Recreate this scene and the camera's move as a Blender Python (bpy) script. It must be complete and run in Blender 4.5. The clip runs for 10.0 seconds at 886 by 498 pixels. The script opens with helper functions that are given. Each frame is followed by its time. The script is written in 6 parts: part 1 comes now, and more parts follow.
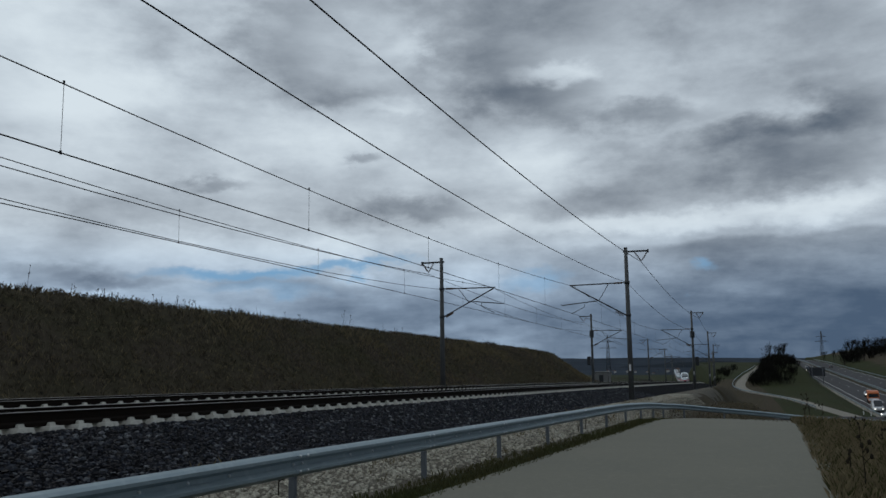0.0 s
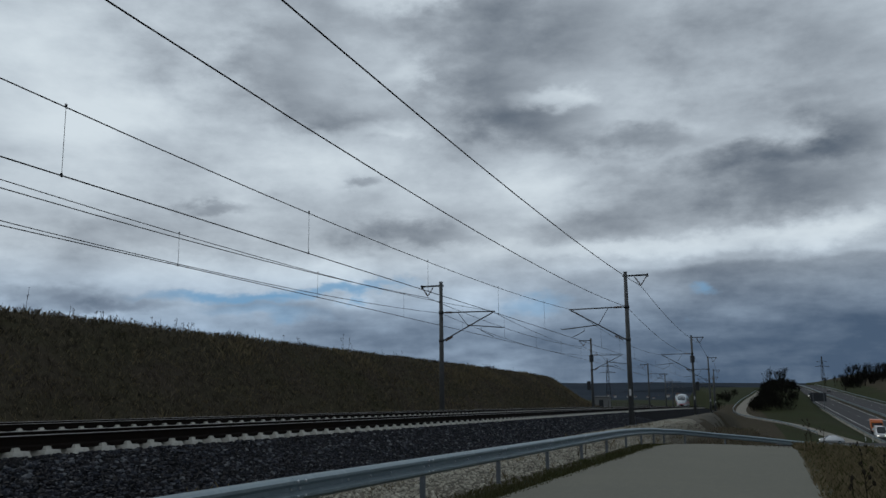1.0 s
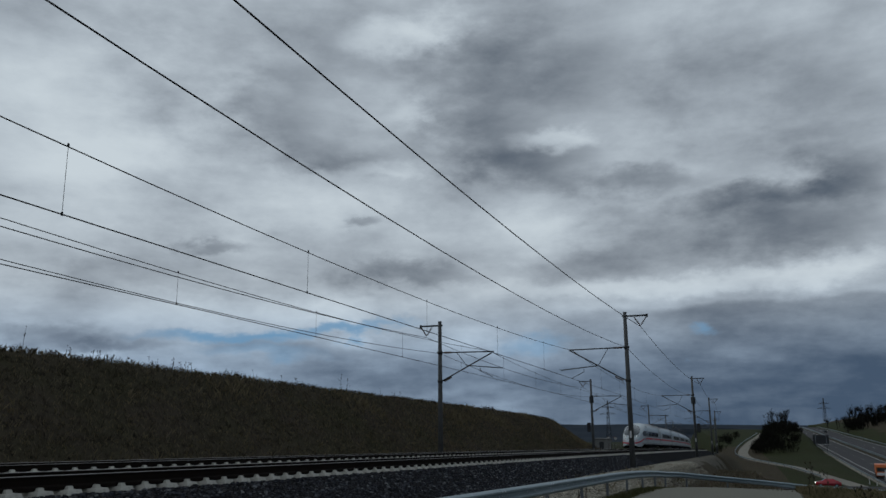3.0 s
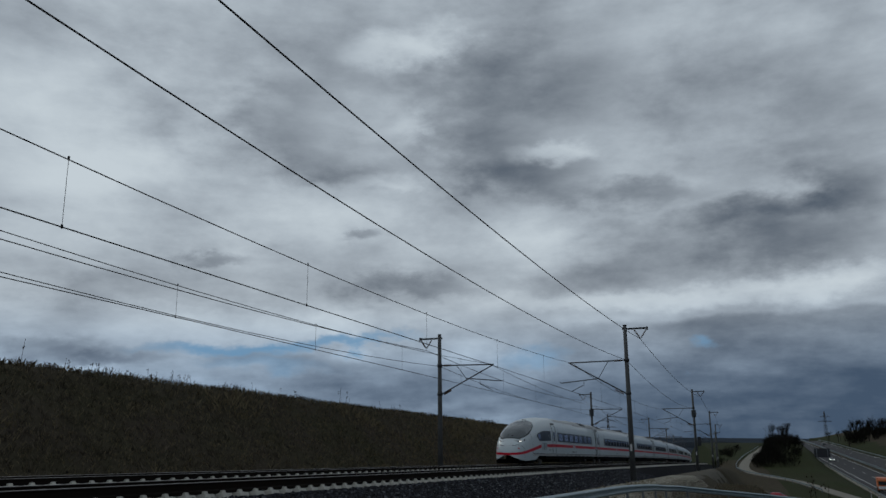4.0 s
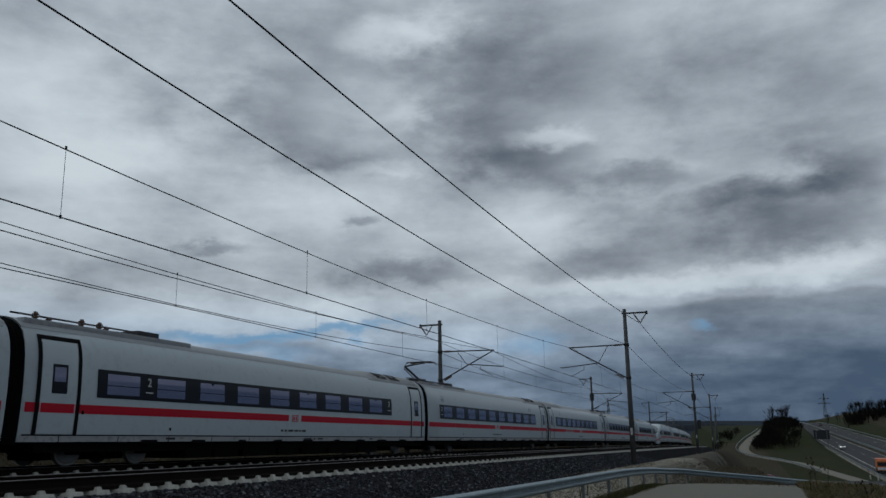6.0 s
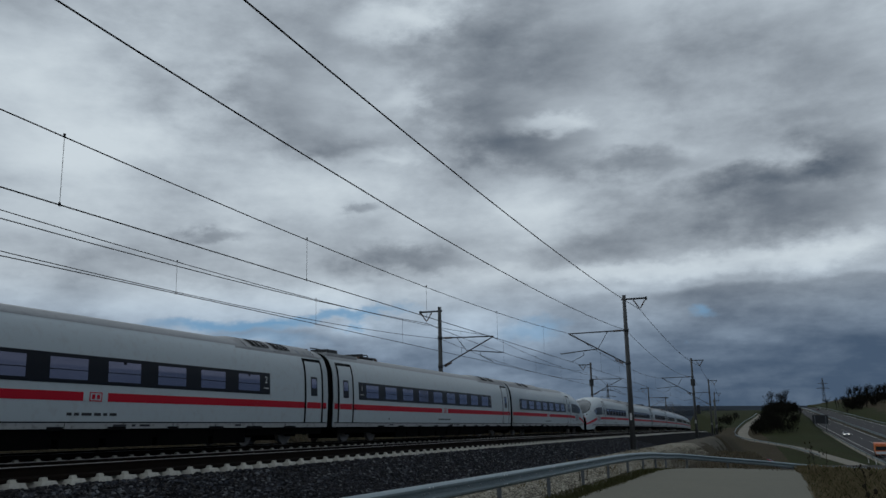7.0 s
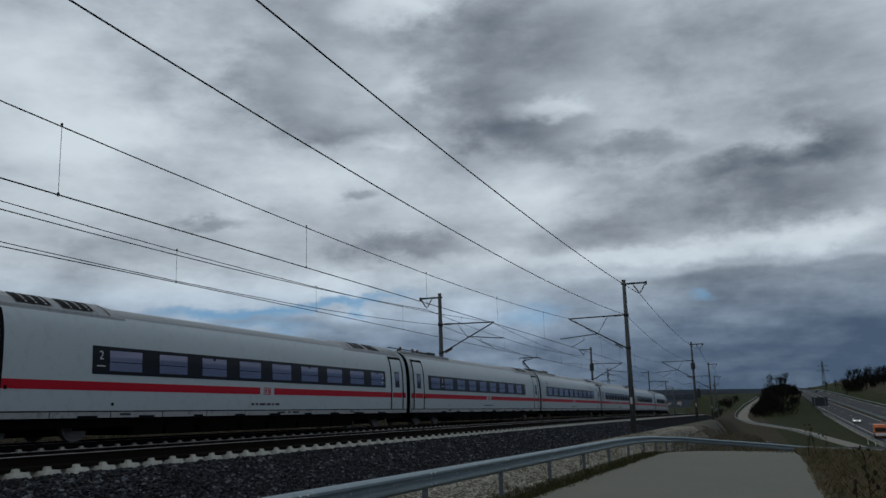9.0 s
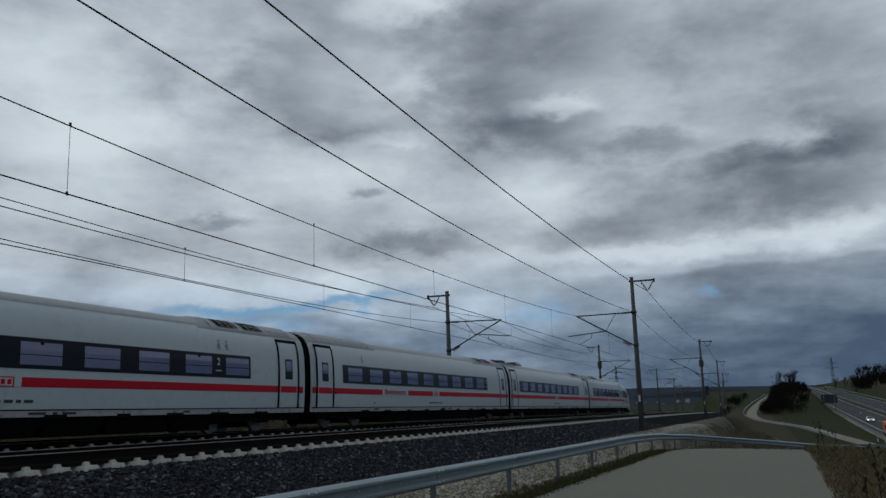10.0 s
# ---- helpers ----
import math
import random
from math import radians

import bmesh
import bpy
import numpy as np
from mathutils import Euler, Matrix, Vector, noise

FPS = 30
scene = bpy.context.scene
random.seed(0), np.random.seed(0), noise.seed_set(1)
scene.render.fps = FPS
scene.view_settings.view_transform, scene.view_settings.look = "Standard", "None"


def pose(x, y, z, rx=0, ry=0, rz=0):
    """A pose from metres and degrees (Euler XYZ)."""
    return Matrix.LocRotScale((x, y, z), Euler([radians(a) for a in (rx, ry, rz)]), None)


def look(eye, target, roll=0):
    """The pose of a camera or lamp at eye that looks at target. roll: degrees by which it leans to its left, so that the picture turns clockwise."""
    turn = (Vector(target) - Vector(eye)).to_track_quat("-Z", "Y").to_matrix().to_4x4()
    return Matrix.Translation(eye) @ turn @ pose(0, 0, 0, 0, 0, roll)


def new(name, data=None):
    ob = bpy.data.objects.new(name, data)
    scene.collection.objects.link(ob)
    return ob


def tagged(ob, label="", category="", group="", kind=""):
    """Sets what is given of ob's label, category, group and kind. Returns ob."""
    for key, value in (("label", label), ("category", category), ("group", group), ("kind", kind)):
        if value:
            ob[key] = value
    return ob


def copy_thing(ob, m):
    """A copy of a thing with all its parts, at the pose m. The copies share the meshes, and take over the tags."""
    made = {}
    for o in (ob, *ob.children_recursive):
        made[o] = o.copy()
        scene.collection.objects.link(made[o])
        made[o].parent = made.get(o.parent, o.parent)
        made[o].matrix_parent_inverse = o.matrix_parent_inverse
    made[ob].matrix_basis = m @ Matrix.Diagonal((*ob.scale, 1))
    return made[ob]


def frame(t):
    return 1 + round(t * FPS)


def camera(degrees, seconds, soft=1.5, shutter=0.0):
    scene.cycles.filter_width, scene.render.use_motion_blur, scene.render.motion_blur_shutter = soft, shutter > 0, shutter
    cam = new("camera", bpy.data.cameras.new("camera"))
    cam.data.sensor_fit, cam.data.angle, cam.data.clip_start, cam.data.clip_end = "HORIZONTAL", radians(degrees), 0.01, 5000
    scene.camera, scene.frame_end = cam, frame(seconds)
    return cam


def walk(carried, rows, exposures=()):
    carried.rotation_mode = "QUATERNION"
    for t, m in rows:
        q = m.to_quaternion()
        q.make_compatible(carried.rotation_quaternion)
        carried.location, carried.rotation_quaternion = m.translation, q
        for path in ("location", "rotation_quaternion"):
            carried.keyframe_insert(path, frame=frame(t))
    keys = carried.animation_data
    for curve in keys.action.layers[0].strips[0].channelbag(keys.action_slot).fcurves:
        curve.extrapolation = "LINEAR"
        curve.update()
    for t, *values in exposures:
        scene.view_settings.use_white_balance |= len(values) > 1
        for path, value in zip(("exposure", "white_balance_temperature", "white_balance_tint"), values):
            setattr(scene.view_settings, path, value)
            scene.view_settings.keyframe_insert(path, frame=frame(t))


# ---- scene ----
# ---------------------------------------------------------------- camera
EYE = 1.7
cam = camera(59.05, 10.0, soft=1.5)
VIEW = [(0, 0, 7.131, .744), (.5, -.012, 8.079, .68), (1, -.055, 8.861, .579), (1.5, -.105, 9.49, .532), (2, -.113, 10.241, .524),
        (2.5, -.121, 10.909, .503), (3, -.147, 11.763, .435), (4.5, -.193, 12.773, .472), (5, -.146, 12.652, .698),
        (5.5, -.11, 12.202, .901), (7, -.089, 10.709, 1.181), (7.5, -.069, 10.282, 1.363), (8, -.032, 10.116, 1.578),
        (8.5, -.021, 9.917, 1.621), (9, -.023, 9.715, 1.717), (9.5, -.015, 9.591, 1.715), (9.7, .08, 9.585, 1.74),
        (9.85, .25, 9.58, 1.77), (10, .533, 9.573, 1.797)]
walk(cam, [(t, pose(0, 0, EYE, 90 + pitch, roll, yaw)) for t, yaw, pitch, roll in VIEW],
     exposures=((0, .12), (1.5, -.01), (3, -.13), (4.5, -.19), (5.5, -.15), (7.5, -.05), (10, -.01)))

# ---------------------------------------------------------------- the line of the railway
PSI = radians(22.867)
T0 = Vector((math.sin(PSI), math.cos(PSI)))
N0 = Vector((-math.cos(PSI), math.sin(PSI)))
NEAR, FAR = 13.012, 18.351          # lateral distance of the two track centres
SPEED, NOSE0 = 59.1, 27.1 + 59.1 * 4.5
PITCH, END_LEN = 24.62, 25.9
VALLEY = 1.5                        # the valley's plan below is drawn at two thirds of its size


def bend(s):
    """How far the line has curved to the left, s metres along it."""
    q = min(max(s, -60), 330)
    b = .00015 * q * q / 2 + 1.338e-6 * q ** 3 / 6
    slope = .00015 * q + 1.338e-6 * q * q / 2
    return b + slope * (s - q)


def railz(s):
    q = min(max(s, -60), 330)
    z = -.667 - .03714 * q - 2.5e-5 * q * q
    if s > q:
        z -= 11.0 * (1 - math.exp(-(s - q) * .0536 / 11.0))
    return z + EYE


def W(s, L, z):
    """World place of a point s along the line, L to the left of the eye's line, at height z."""
    p = T0 * s + N0 * (L + bend(s))
    return Vector((p.x, p.y, z))


def R(s, L, dz):
    return W(s, L, railz(s) + dz)


def smooth(a, b, x):
    x = min(1, max(0, (x - a) / (b - a)))
    return x * x * (3 - 2 * x)


def lerp_table(table, x):
    if x <= table[0][0]:
        return table[0][1]
    for (a, u), (b, v) in zip(table, table[1:]):
        if x <= b:
            return u + (v - u) * (x - a) / (b - a)
    return table[-1][1]


# ---------------------------------------------------------------- world and sun
def make_world():
    world = bpy.data.worlds.new("sky")
    scene.world = world
    world.use_nodes = True
    nt = world.node_tree
    nt.nodes.clear()
    N = nt.nodes.new
    link = nt.links.new

    def math_node(op, a, b=None, c=None):
        n = N("ShaderNodeMath")
        n.operation = op
        for i, v in enumerate((a, b, c)):
            if v is None:
                continue
            if isinstance(v, (int, float)):
                n.inputs[i].default_value = v
            else:
                link(v, n.inputs[i])
        return n.outputs[0]

    def vec_node(op, a, b=None):
        n = N("ShaderNodeVectorMath")
        n.operation = op
        for i, v in enumerate((a, b)):
            if v is None:
                continue
            if isinstance(v, tuple):
                n.inputs[i].default_value = v
            else:
                link(v, n.inputs[i])
        return n.outputs["Value"] if op == "LENGTH" else n.outputs["Vector"]

    tc = N("ShaderNodeTexCoord").outputs["Generated"]
    sep = N("ShaderNodeSeparateXYZ")
    link(tc, sep.inputs[0])
    x, y, z = sep.outputs
    az = math_node("MULTIPLY", math_node("ARCTAN2", x, y), 57.2958)
    el = math_node("MULTIPLY", math_node("ARCSINE", z), 57.2958)
    # the cloud layer seen in perspective
    zz = math_node("ADD", math_node("MAXIMUM", z, 0.0), 0.20)
    comb = N("ShaderNodeCombineXYZ")
    link(math_node("DIVIDE", x, zz), comb.inputs[0])
    link(math_node("DIVIDE", y, zz), comb.inputs[1])
    plane = comb.outputs[0]

    def noise_at(vec, scale, detail, rough, offset, lac=2.0):
        n = N("ShaderNodeTexNoise")
        n.inputs["Scale"].default_value = scale
        n.inputs["Detail"].default_value = detail
        n.inputs["Roughness"].default_value = rough
        n.inputs["Lacunarity"].default_value = lac
        link(vec_node("ADD", vec, offset), n.inputs["Vector"])
        return n
    n1 = noise_at(plane, 1.5, 5, .5, (3.1, 1.7, 0))
    n2 = noise_at(plane, 2.6, 8, .52, (9.4, 5.2, 0))
    n3 = noise_at(vec_node("MULTIPLY", tc, (1, 1, 1.8)), 9.0, 10, .60, (1.4, 7.7, 3.0))
    n4 = noise_at(vec_node("MULTIPLY", tc, (1, 1, 3.6)), 4.0, 7, .58, (4.4, 2.1, 6.0))
    w1 = vec_node("SUBTRACT", n1.outputs["Color"], (.5, .5, .5))
    w3 = vec_node("SUBTRACT", n3.outputs["Color"], (.5, .5, .5))
    ang = N("ShaderNodeCombineXYZ")
    link(az, ang.inputs[0])
    link(el, ang.inputs[1])
    place = vec_node("ADD", ang.outputs[0], vec_node("ADD", vec_node("MULTIPLY", w1, (4.0, 1.6, 0)), vec_node("MULTIPLY", w3, (8.0, 4.4, 0))))

    crisp = vec_node("ADD", ang.outputs[0], vec_node("MULTIPLY", w3, (4.0, 1.7, 0)))

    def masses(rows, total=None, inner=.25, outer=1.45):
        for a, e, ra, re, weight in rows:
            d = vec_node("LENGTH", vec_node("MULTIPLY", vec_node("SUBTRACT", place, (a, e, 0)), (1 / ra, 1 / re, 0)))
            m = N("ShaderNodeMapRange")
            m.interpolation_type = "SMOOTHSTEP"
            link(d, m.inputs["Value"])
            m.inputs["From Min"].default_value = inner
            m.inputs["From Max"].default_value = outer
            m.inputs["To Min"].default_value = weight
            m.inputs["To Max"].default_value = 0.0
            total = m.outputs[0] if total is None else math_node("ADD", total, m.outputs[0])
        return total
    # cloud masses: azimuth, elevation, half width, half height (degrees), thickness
    thick = masses(DARK_CLOUDS + GREY_AND_UNSEEN_CLOUDS + THIN_CLOUDS)

    def fade(value, a, b, lo, hi):
        m = N("ShaderNodeMapRange")
        m.interpolation_type = "SMOOTHSTEP"
        link(value, m.inputs["Value"])
        for key, v in (("From Min", a), ("From Max", b), ("To Min", lo), ("To Max", hi)):
            m.inputs[key].default_value = v
        return m.outputs[0]
    # the dark bank low ahead: a crisp upper edge, thicker to the right and towards the horizon
    part_c = N("ShaderNodeSeparateXYZ")
    link(crisp, part_c.inputs[0])
    c_az, c_el = part_c.outputs[0], part_c.outputs[1]
    rise = math_node("SUBTRACT", c_el, fade(c_az, 0, 26, -.1, .45))
    depth = math_node("ADD", fade(rise, 6.55, 7.05, .20, 0), fade(rise, .5, 6.8, .20, 0))
    across = math_node("MULTIPLY", fade(c_az, -3, 19, .12, 1), fade(az, 60, 110, 1, 0))
    thick = math_node("ADD", thick, math_node("MULTIPLY", depth, across))
    thick = math_node("ADD", thick, math_node("MULTIPLY", fade(c_el, 1.0, 6.0, .16, 0), fade(az, -30, -6, .2, 1)))
    fine = math_node("MULTIPLY", math_node("SUBTRACT", n2.outputs["Fac"], .5), .45)
    streak = math_node("MULTIPLY", math_node("SUBTRACT", n4.outputs["Fac"], .5), .55)
    fine3 = math_node("MULTIPLY", math_node("SUBTRACT", n3.outputs["Fac"], .5), .62)
    dens = math_node("ADD", math_node("ADD", math_node("ADD", math_node("ADD", thick, fine), fine3), streak), .37)
    ramp = N("ShaderNodeValToRGB")
    link(dens, ramp.inputs[0])
    cr = ramp.color_ramp
    cr.interpolation = "B_SPLINE"
    stops = [(0.0, (.64, .72, .775)), (.25, (.475, .545, .61)), (.5, (.30, .345, .395)), (.75, (.158, .188, .227)), (1.0, (.056, .083, .122))]
    cr.elements[0].position, cr.elements[0].color = stops[0][0], (*stops[0][1], 1)
    cr.elements[1].position, cr.elements[1].color = stops[-1][0], (*stops[-1][1], 1)
    for pos, col in stops[1:-1]:
        e = cr.elements.new(pos)
        e.color = (*col, 1)
    # the unseen sky high overhead, dimmed to lower the light on the ground
    high = N("ShaderNodeMapRange")
    high.interpolation_type = "SMOOTHSTEP"
    link(el, high.inputs["Value"])
    high.inputs["From Min"].default_value, high.inputs["From Max"].default_value = 30, 75
    high.inputs["To Min"].default_value, high.inputs["To Max"].default_value = 1.0, HIGH_SKY
    clouds = N("ShaderNodeBackground")
    # distance turns the lowest clouds blue
    haze = N("ShaderNodeMix")
    haze.data_type = "RGBA"
    link(fade(el, 2.0, 9.5, 1, 0), haze.inputs[0])
    haze.inputs[6].default_value, haze.inputs[7].default_value = (1.0, 1.0, 1.0, 1), (.85, .98, 1.13, 1)
    link(vec_node("MULTIPLY", ramp.outputs[0], haze.outputs[2]), clouds.inputs["Color"])
    link(high.outputs[0], clouds.inputs["Strength"])
    sky = N("ShaderNodeTexSky")
    sky.sky_type, sky.sun_disc = "NISHITA", False
    sky.sun_elevation, sky.sun_rotation = radians(SUN_EL), radians(SUN_AZ)
    link(vec_node("ADD", vec_node("MULTIPLY", tc, (-1, -1, 1)), (0, 0, .7)), sky.inputs["Vector"])
    blue = N("ShaderNodeBackground")
    tint = vec_node("MULTIPLY", sky.outputs[0], (.80, 1.08, .98))
    link(tint, blue.inputs["Color"])
    blue.inputs["Strength"].default_value = .24
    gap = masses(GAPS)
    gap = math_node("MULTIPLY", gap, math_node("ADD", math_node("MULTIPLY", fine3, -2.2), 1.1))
    gapc = N("ShaderNodeClamp")
    link(gap, gapc.inputs[0])
    gapc.inputs["Max"].default_value = .9
    mix = N("ShaderNodeMixShader")
    link(gapc.outputs[0], mix.inputs[0])
    link(clouds.outputs[0], mix.inputs[1])
    link(blue.outputs[0], mix.inputs[2])
    out = N("ShaderNodeOutputWorld")
    link(mix.outputs[0], out.inputs[0])


SUN_EL, SUN_AZ, HIGH_SKY = 42, -48, .62
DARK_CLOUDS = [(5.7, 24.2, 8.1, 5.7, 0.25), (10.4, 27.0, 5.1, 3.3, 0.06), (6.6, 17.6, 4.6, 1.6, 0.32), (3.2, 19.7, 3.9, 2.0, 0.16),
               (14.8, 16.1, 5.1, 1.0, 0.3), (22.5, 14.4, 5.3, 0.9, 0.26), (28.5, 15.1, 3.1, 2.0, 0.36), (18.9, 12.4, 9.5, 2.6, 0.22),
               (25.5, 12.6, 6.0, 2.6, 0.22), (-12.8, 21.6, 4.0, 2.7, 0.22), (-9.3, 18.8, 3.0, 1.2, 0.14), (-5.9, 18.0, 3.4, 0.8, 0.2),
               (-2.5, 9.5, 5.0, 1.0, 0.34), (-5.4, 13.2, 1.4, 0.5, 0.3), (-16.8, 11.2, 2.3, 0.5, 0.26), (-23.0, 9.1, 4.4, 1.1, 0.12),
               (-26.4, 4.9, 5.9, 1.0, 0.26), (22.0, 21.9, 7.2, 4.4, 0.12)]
# azimuths 85 and 155 are unseen clouds, added to dim the train's side
GREY_AND_UNSEEN_CLOUDS = [(-19.1, 24.8, 8.3, 1.5, -0.06), (27.6, 19.9, 4.3, 2.8, 0.1), (-0.8, 2.7, 12.2, 1.8, 0.16), (-9.0, 4.8, 8.2, 0.6, 0.14),
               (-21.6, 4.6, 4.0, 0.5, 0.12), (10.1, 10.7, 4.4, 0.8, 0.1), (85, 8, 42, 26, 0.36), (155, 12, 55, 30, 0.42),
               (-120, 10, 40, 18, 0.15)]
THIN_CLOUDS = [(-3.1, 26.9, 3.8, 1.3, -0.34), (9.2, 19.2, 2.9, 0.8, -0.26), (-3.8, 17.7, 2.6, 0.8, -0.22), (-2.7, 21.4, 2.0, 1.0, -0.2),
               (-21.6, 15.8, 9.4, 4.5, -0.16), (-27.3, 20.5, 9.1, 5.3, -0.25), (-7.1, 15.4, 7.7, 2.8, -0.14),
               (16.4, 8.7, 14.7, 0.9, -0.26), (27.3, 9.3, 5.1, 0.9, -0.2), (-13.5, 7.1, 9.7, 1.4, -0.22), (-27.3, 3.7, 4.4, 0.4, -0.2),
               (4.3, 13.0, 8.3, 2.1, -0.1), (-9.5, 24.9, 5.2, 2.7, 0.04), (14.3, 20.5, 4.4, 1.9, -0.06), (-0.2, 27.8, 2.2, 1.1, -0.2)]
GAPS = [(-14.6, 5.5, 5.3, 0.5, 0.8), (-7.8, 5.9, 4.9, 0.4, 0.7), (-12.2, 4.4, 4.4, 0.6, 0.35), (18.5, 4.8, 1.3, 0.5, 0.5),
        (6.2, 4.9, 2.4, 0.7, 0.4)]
make_world()
sun = new("sun", bpy.data.lights.new("sun", "SUN"))
sun.data.energy, sun.data.angle, sun.data.color = .42, radians(20), (1, .96, .9)
sun.matrix_world = look((0, 0, 60), Vector((0, 0, 60)) - Vector((math.sin(radians(SUN_AZ)) * math.cos(radians(SUN_EL)),
                                                                math.cos(radians(SUN_AZ)) * math.cos(radians(SUN_EL)), math.sin(radians(SUN_EL)))))


# ---------------------------------------------------------------- materials
def material(name, base, rough=.8, metal=0.0, second=None, scale=4.0, mix=.5, third=None, fine=40.0, bump=0.0, bump_scale=60.0,
             spec=.5, coords="Object", vary=0.0, emit=None, stretch=None, coat=0.0):
    """A surface of two or three colours mixed at a large and a fine scale, with relief."""
    mat = bpy.data.materials.new(name)
    mat.use_nodes = True
    nt = mat.node_tree
    bsdf = nt.nodes["Principled BSDF"]
    N, link = nt.nodes.new, nt.links.new
    bsdf.inputs["Roughness"].default_value = rough
    bsdf.inputs["Metallic"].default_value = metal
    bsdf.inputs["Specular IOR Level"].default_value = spec
    bsdf.inputs["Coat Weight"].default_value = coat
    src = N("ShaderNodeTexCoord").outputs[coords]
    if stretch:
        mp = N("ShaderNodeMapping")
        mp.inputs["Scale"].default_value = stretch
        link(src, mp.inputs[0])
        src = mp.outputs[0]
    second = second or tuple(c * .8 for c in base)

    def noise_of(sc, detail):
        n = N("ShaderNodeTexNoise")
        n.inputs["Scale"].default_value = sc
        n.inputs["Detail"].default_value = detail
        n.inputs["Roughness"].default_value = .6
        link(src, n.inputs["Vector"])
        return n.outputs["Fac"]

    def sharpen(fac, lo, hi):
        m = N("ShaderNodeMapRange")
        link(fac, m.inputs["Value"])
        m.inputs["From Min"].default_value, m.inputs["From Max"].default_value = lo, hi
        return m.outputs[0]

    def blend(fac, a, b):
        m = N("ShaderNodeMix")
        m.data_type = "RGBA"
        link(fac, m.inputs["Factor"])
        for idx, v in ((6, a), (7, b)):
            if isinstance(v, tuple):
                m.inputs[idx].default_value = (*v, 1)
            else:
                link(v, m.inputs[idx])
        return m.outputs[2]
    col = blend(sharpen(noise_of(scale, 4), .5 - mix * .5, .5 + mix * .5), base, second)
    if third:
        col = blend(sharpen(noise_of(fine, 3), .52, .72), col, third)
    if vary:
        info = N("ShaderNodeObjectInfo").outputs["Random"]
        geo = N("ShaderNodeNewGeometry").outputs["Random Per Island"]
        add = N("ShaderNodeMath")
        add.operation = "ADD"
        link(info, add.inputs[0])
        link(geo, add.inputs[1])
        m = N("ShaderNodeMapRange")
        link(add.outputs[0], m.inputs["Value"])
        m.inputs["From Max"].default_value = 2.0
        m.inputs["To Min"].default_value, m.inputs["To Max"].default_value = 1 - vary, 1 + vary
        hsv = N("ShaderNodeHueSaturation")
        link(m.outputs[0], hsv.inputs["Value"])
        link(col, hsv.inputs["Color"])
        col = hsv.outputs[0]
    link(col, bsdf.inputs["Base Color"])
    if bump:
        b = N("ShaderNodeBump")
        b.inputs["Strength"].default_value = bump
        b.inputs["Distance"].default_value = .02
        link(noise_of(bump_scale, 5), b.inputs["Height"])
        link(b.outputs[0], bsdf.inputs["Normal"])
    if emit:
        bsdf.inputs["Emission Color"].default_value = (*emit[0], 1)
        bsdf.inputs["Emission Strength"].default_value = emit[1]
    return mat


def pieces(name, stops, rough, spec):
    """Loose pieces, each with its own tone out of a range."""
    mat = material(name, (.01, .01, .01), rough, 0, bump=.4, bump_scale=60, spec=spec)
    nt = mat.node_tree
    ramp = nt.nodes.new("ShaderNodeValToRGB")
    nt.links.new(nt.nodes.new("ShaderNodeNewGeometry").outputs["Random Per Island"], ramp.inputs[0])
    els = ramp.color_ramp.elements
    els[0].position, els[0].color = stops[0][0], (*stops[0][1], 1)
    els[1].position, els[1].color = stops[-1][0], (*stops[-1][1], 1)
    for pos, col in stops[1:-1]:
        els.new(pos).color = (*col, 1)
    nt.links.new(ramp.outputs[0], nt.nodes["Principled BSDF"].inputs["Base Color"])
    return mat


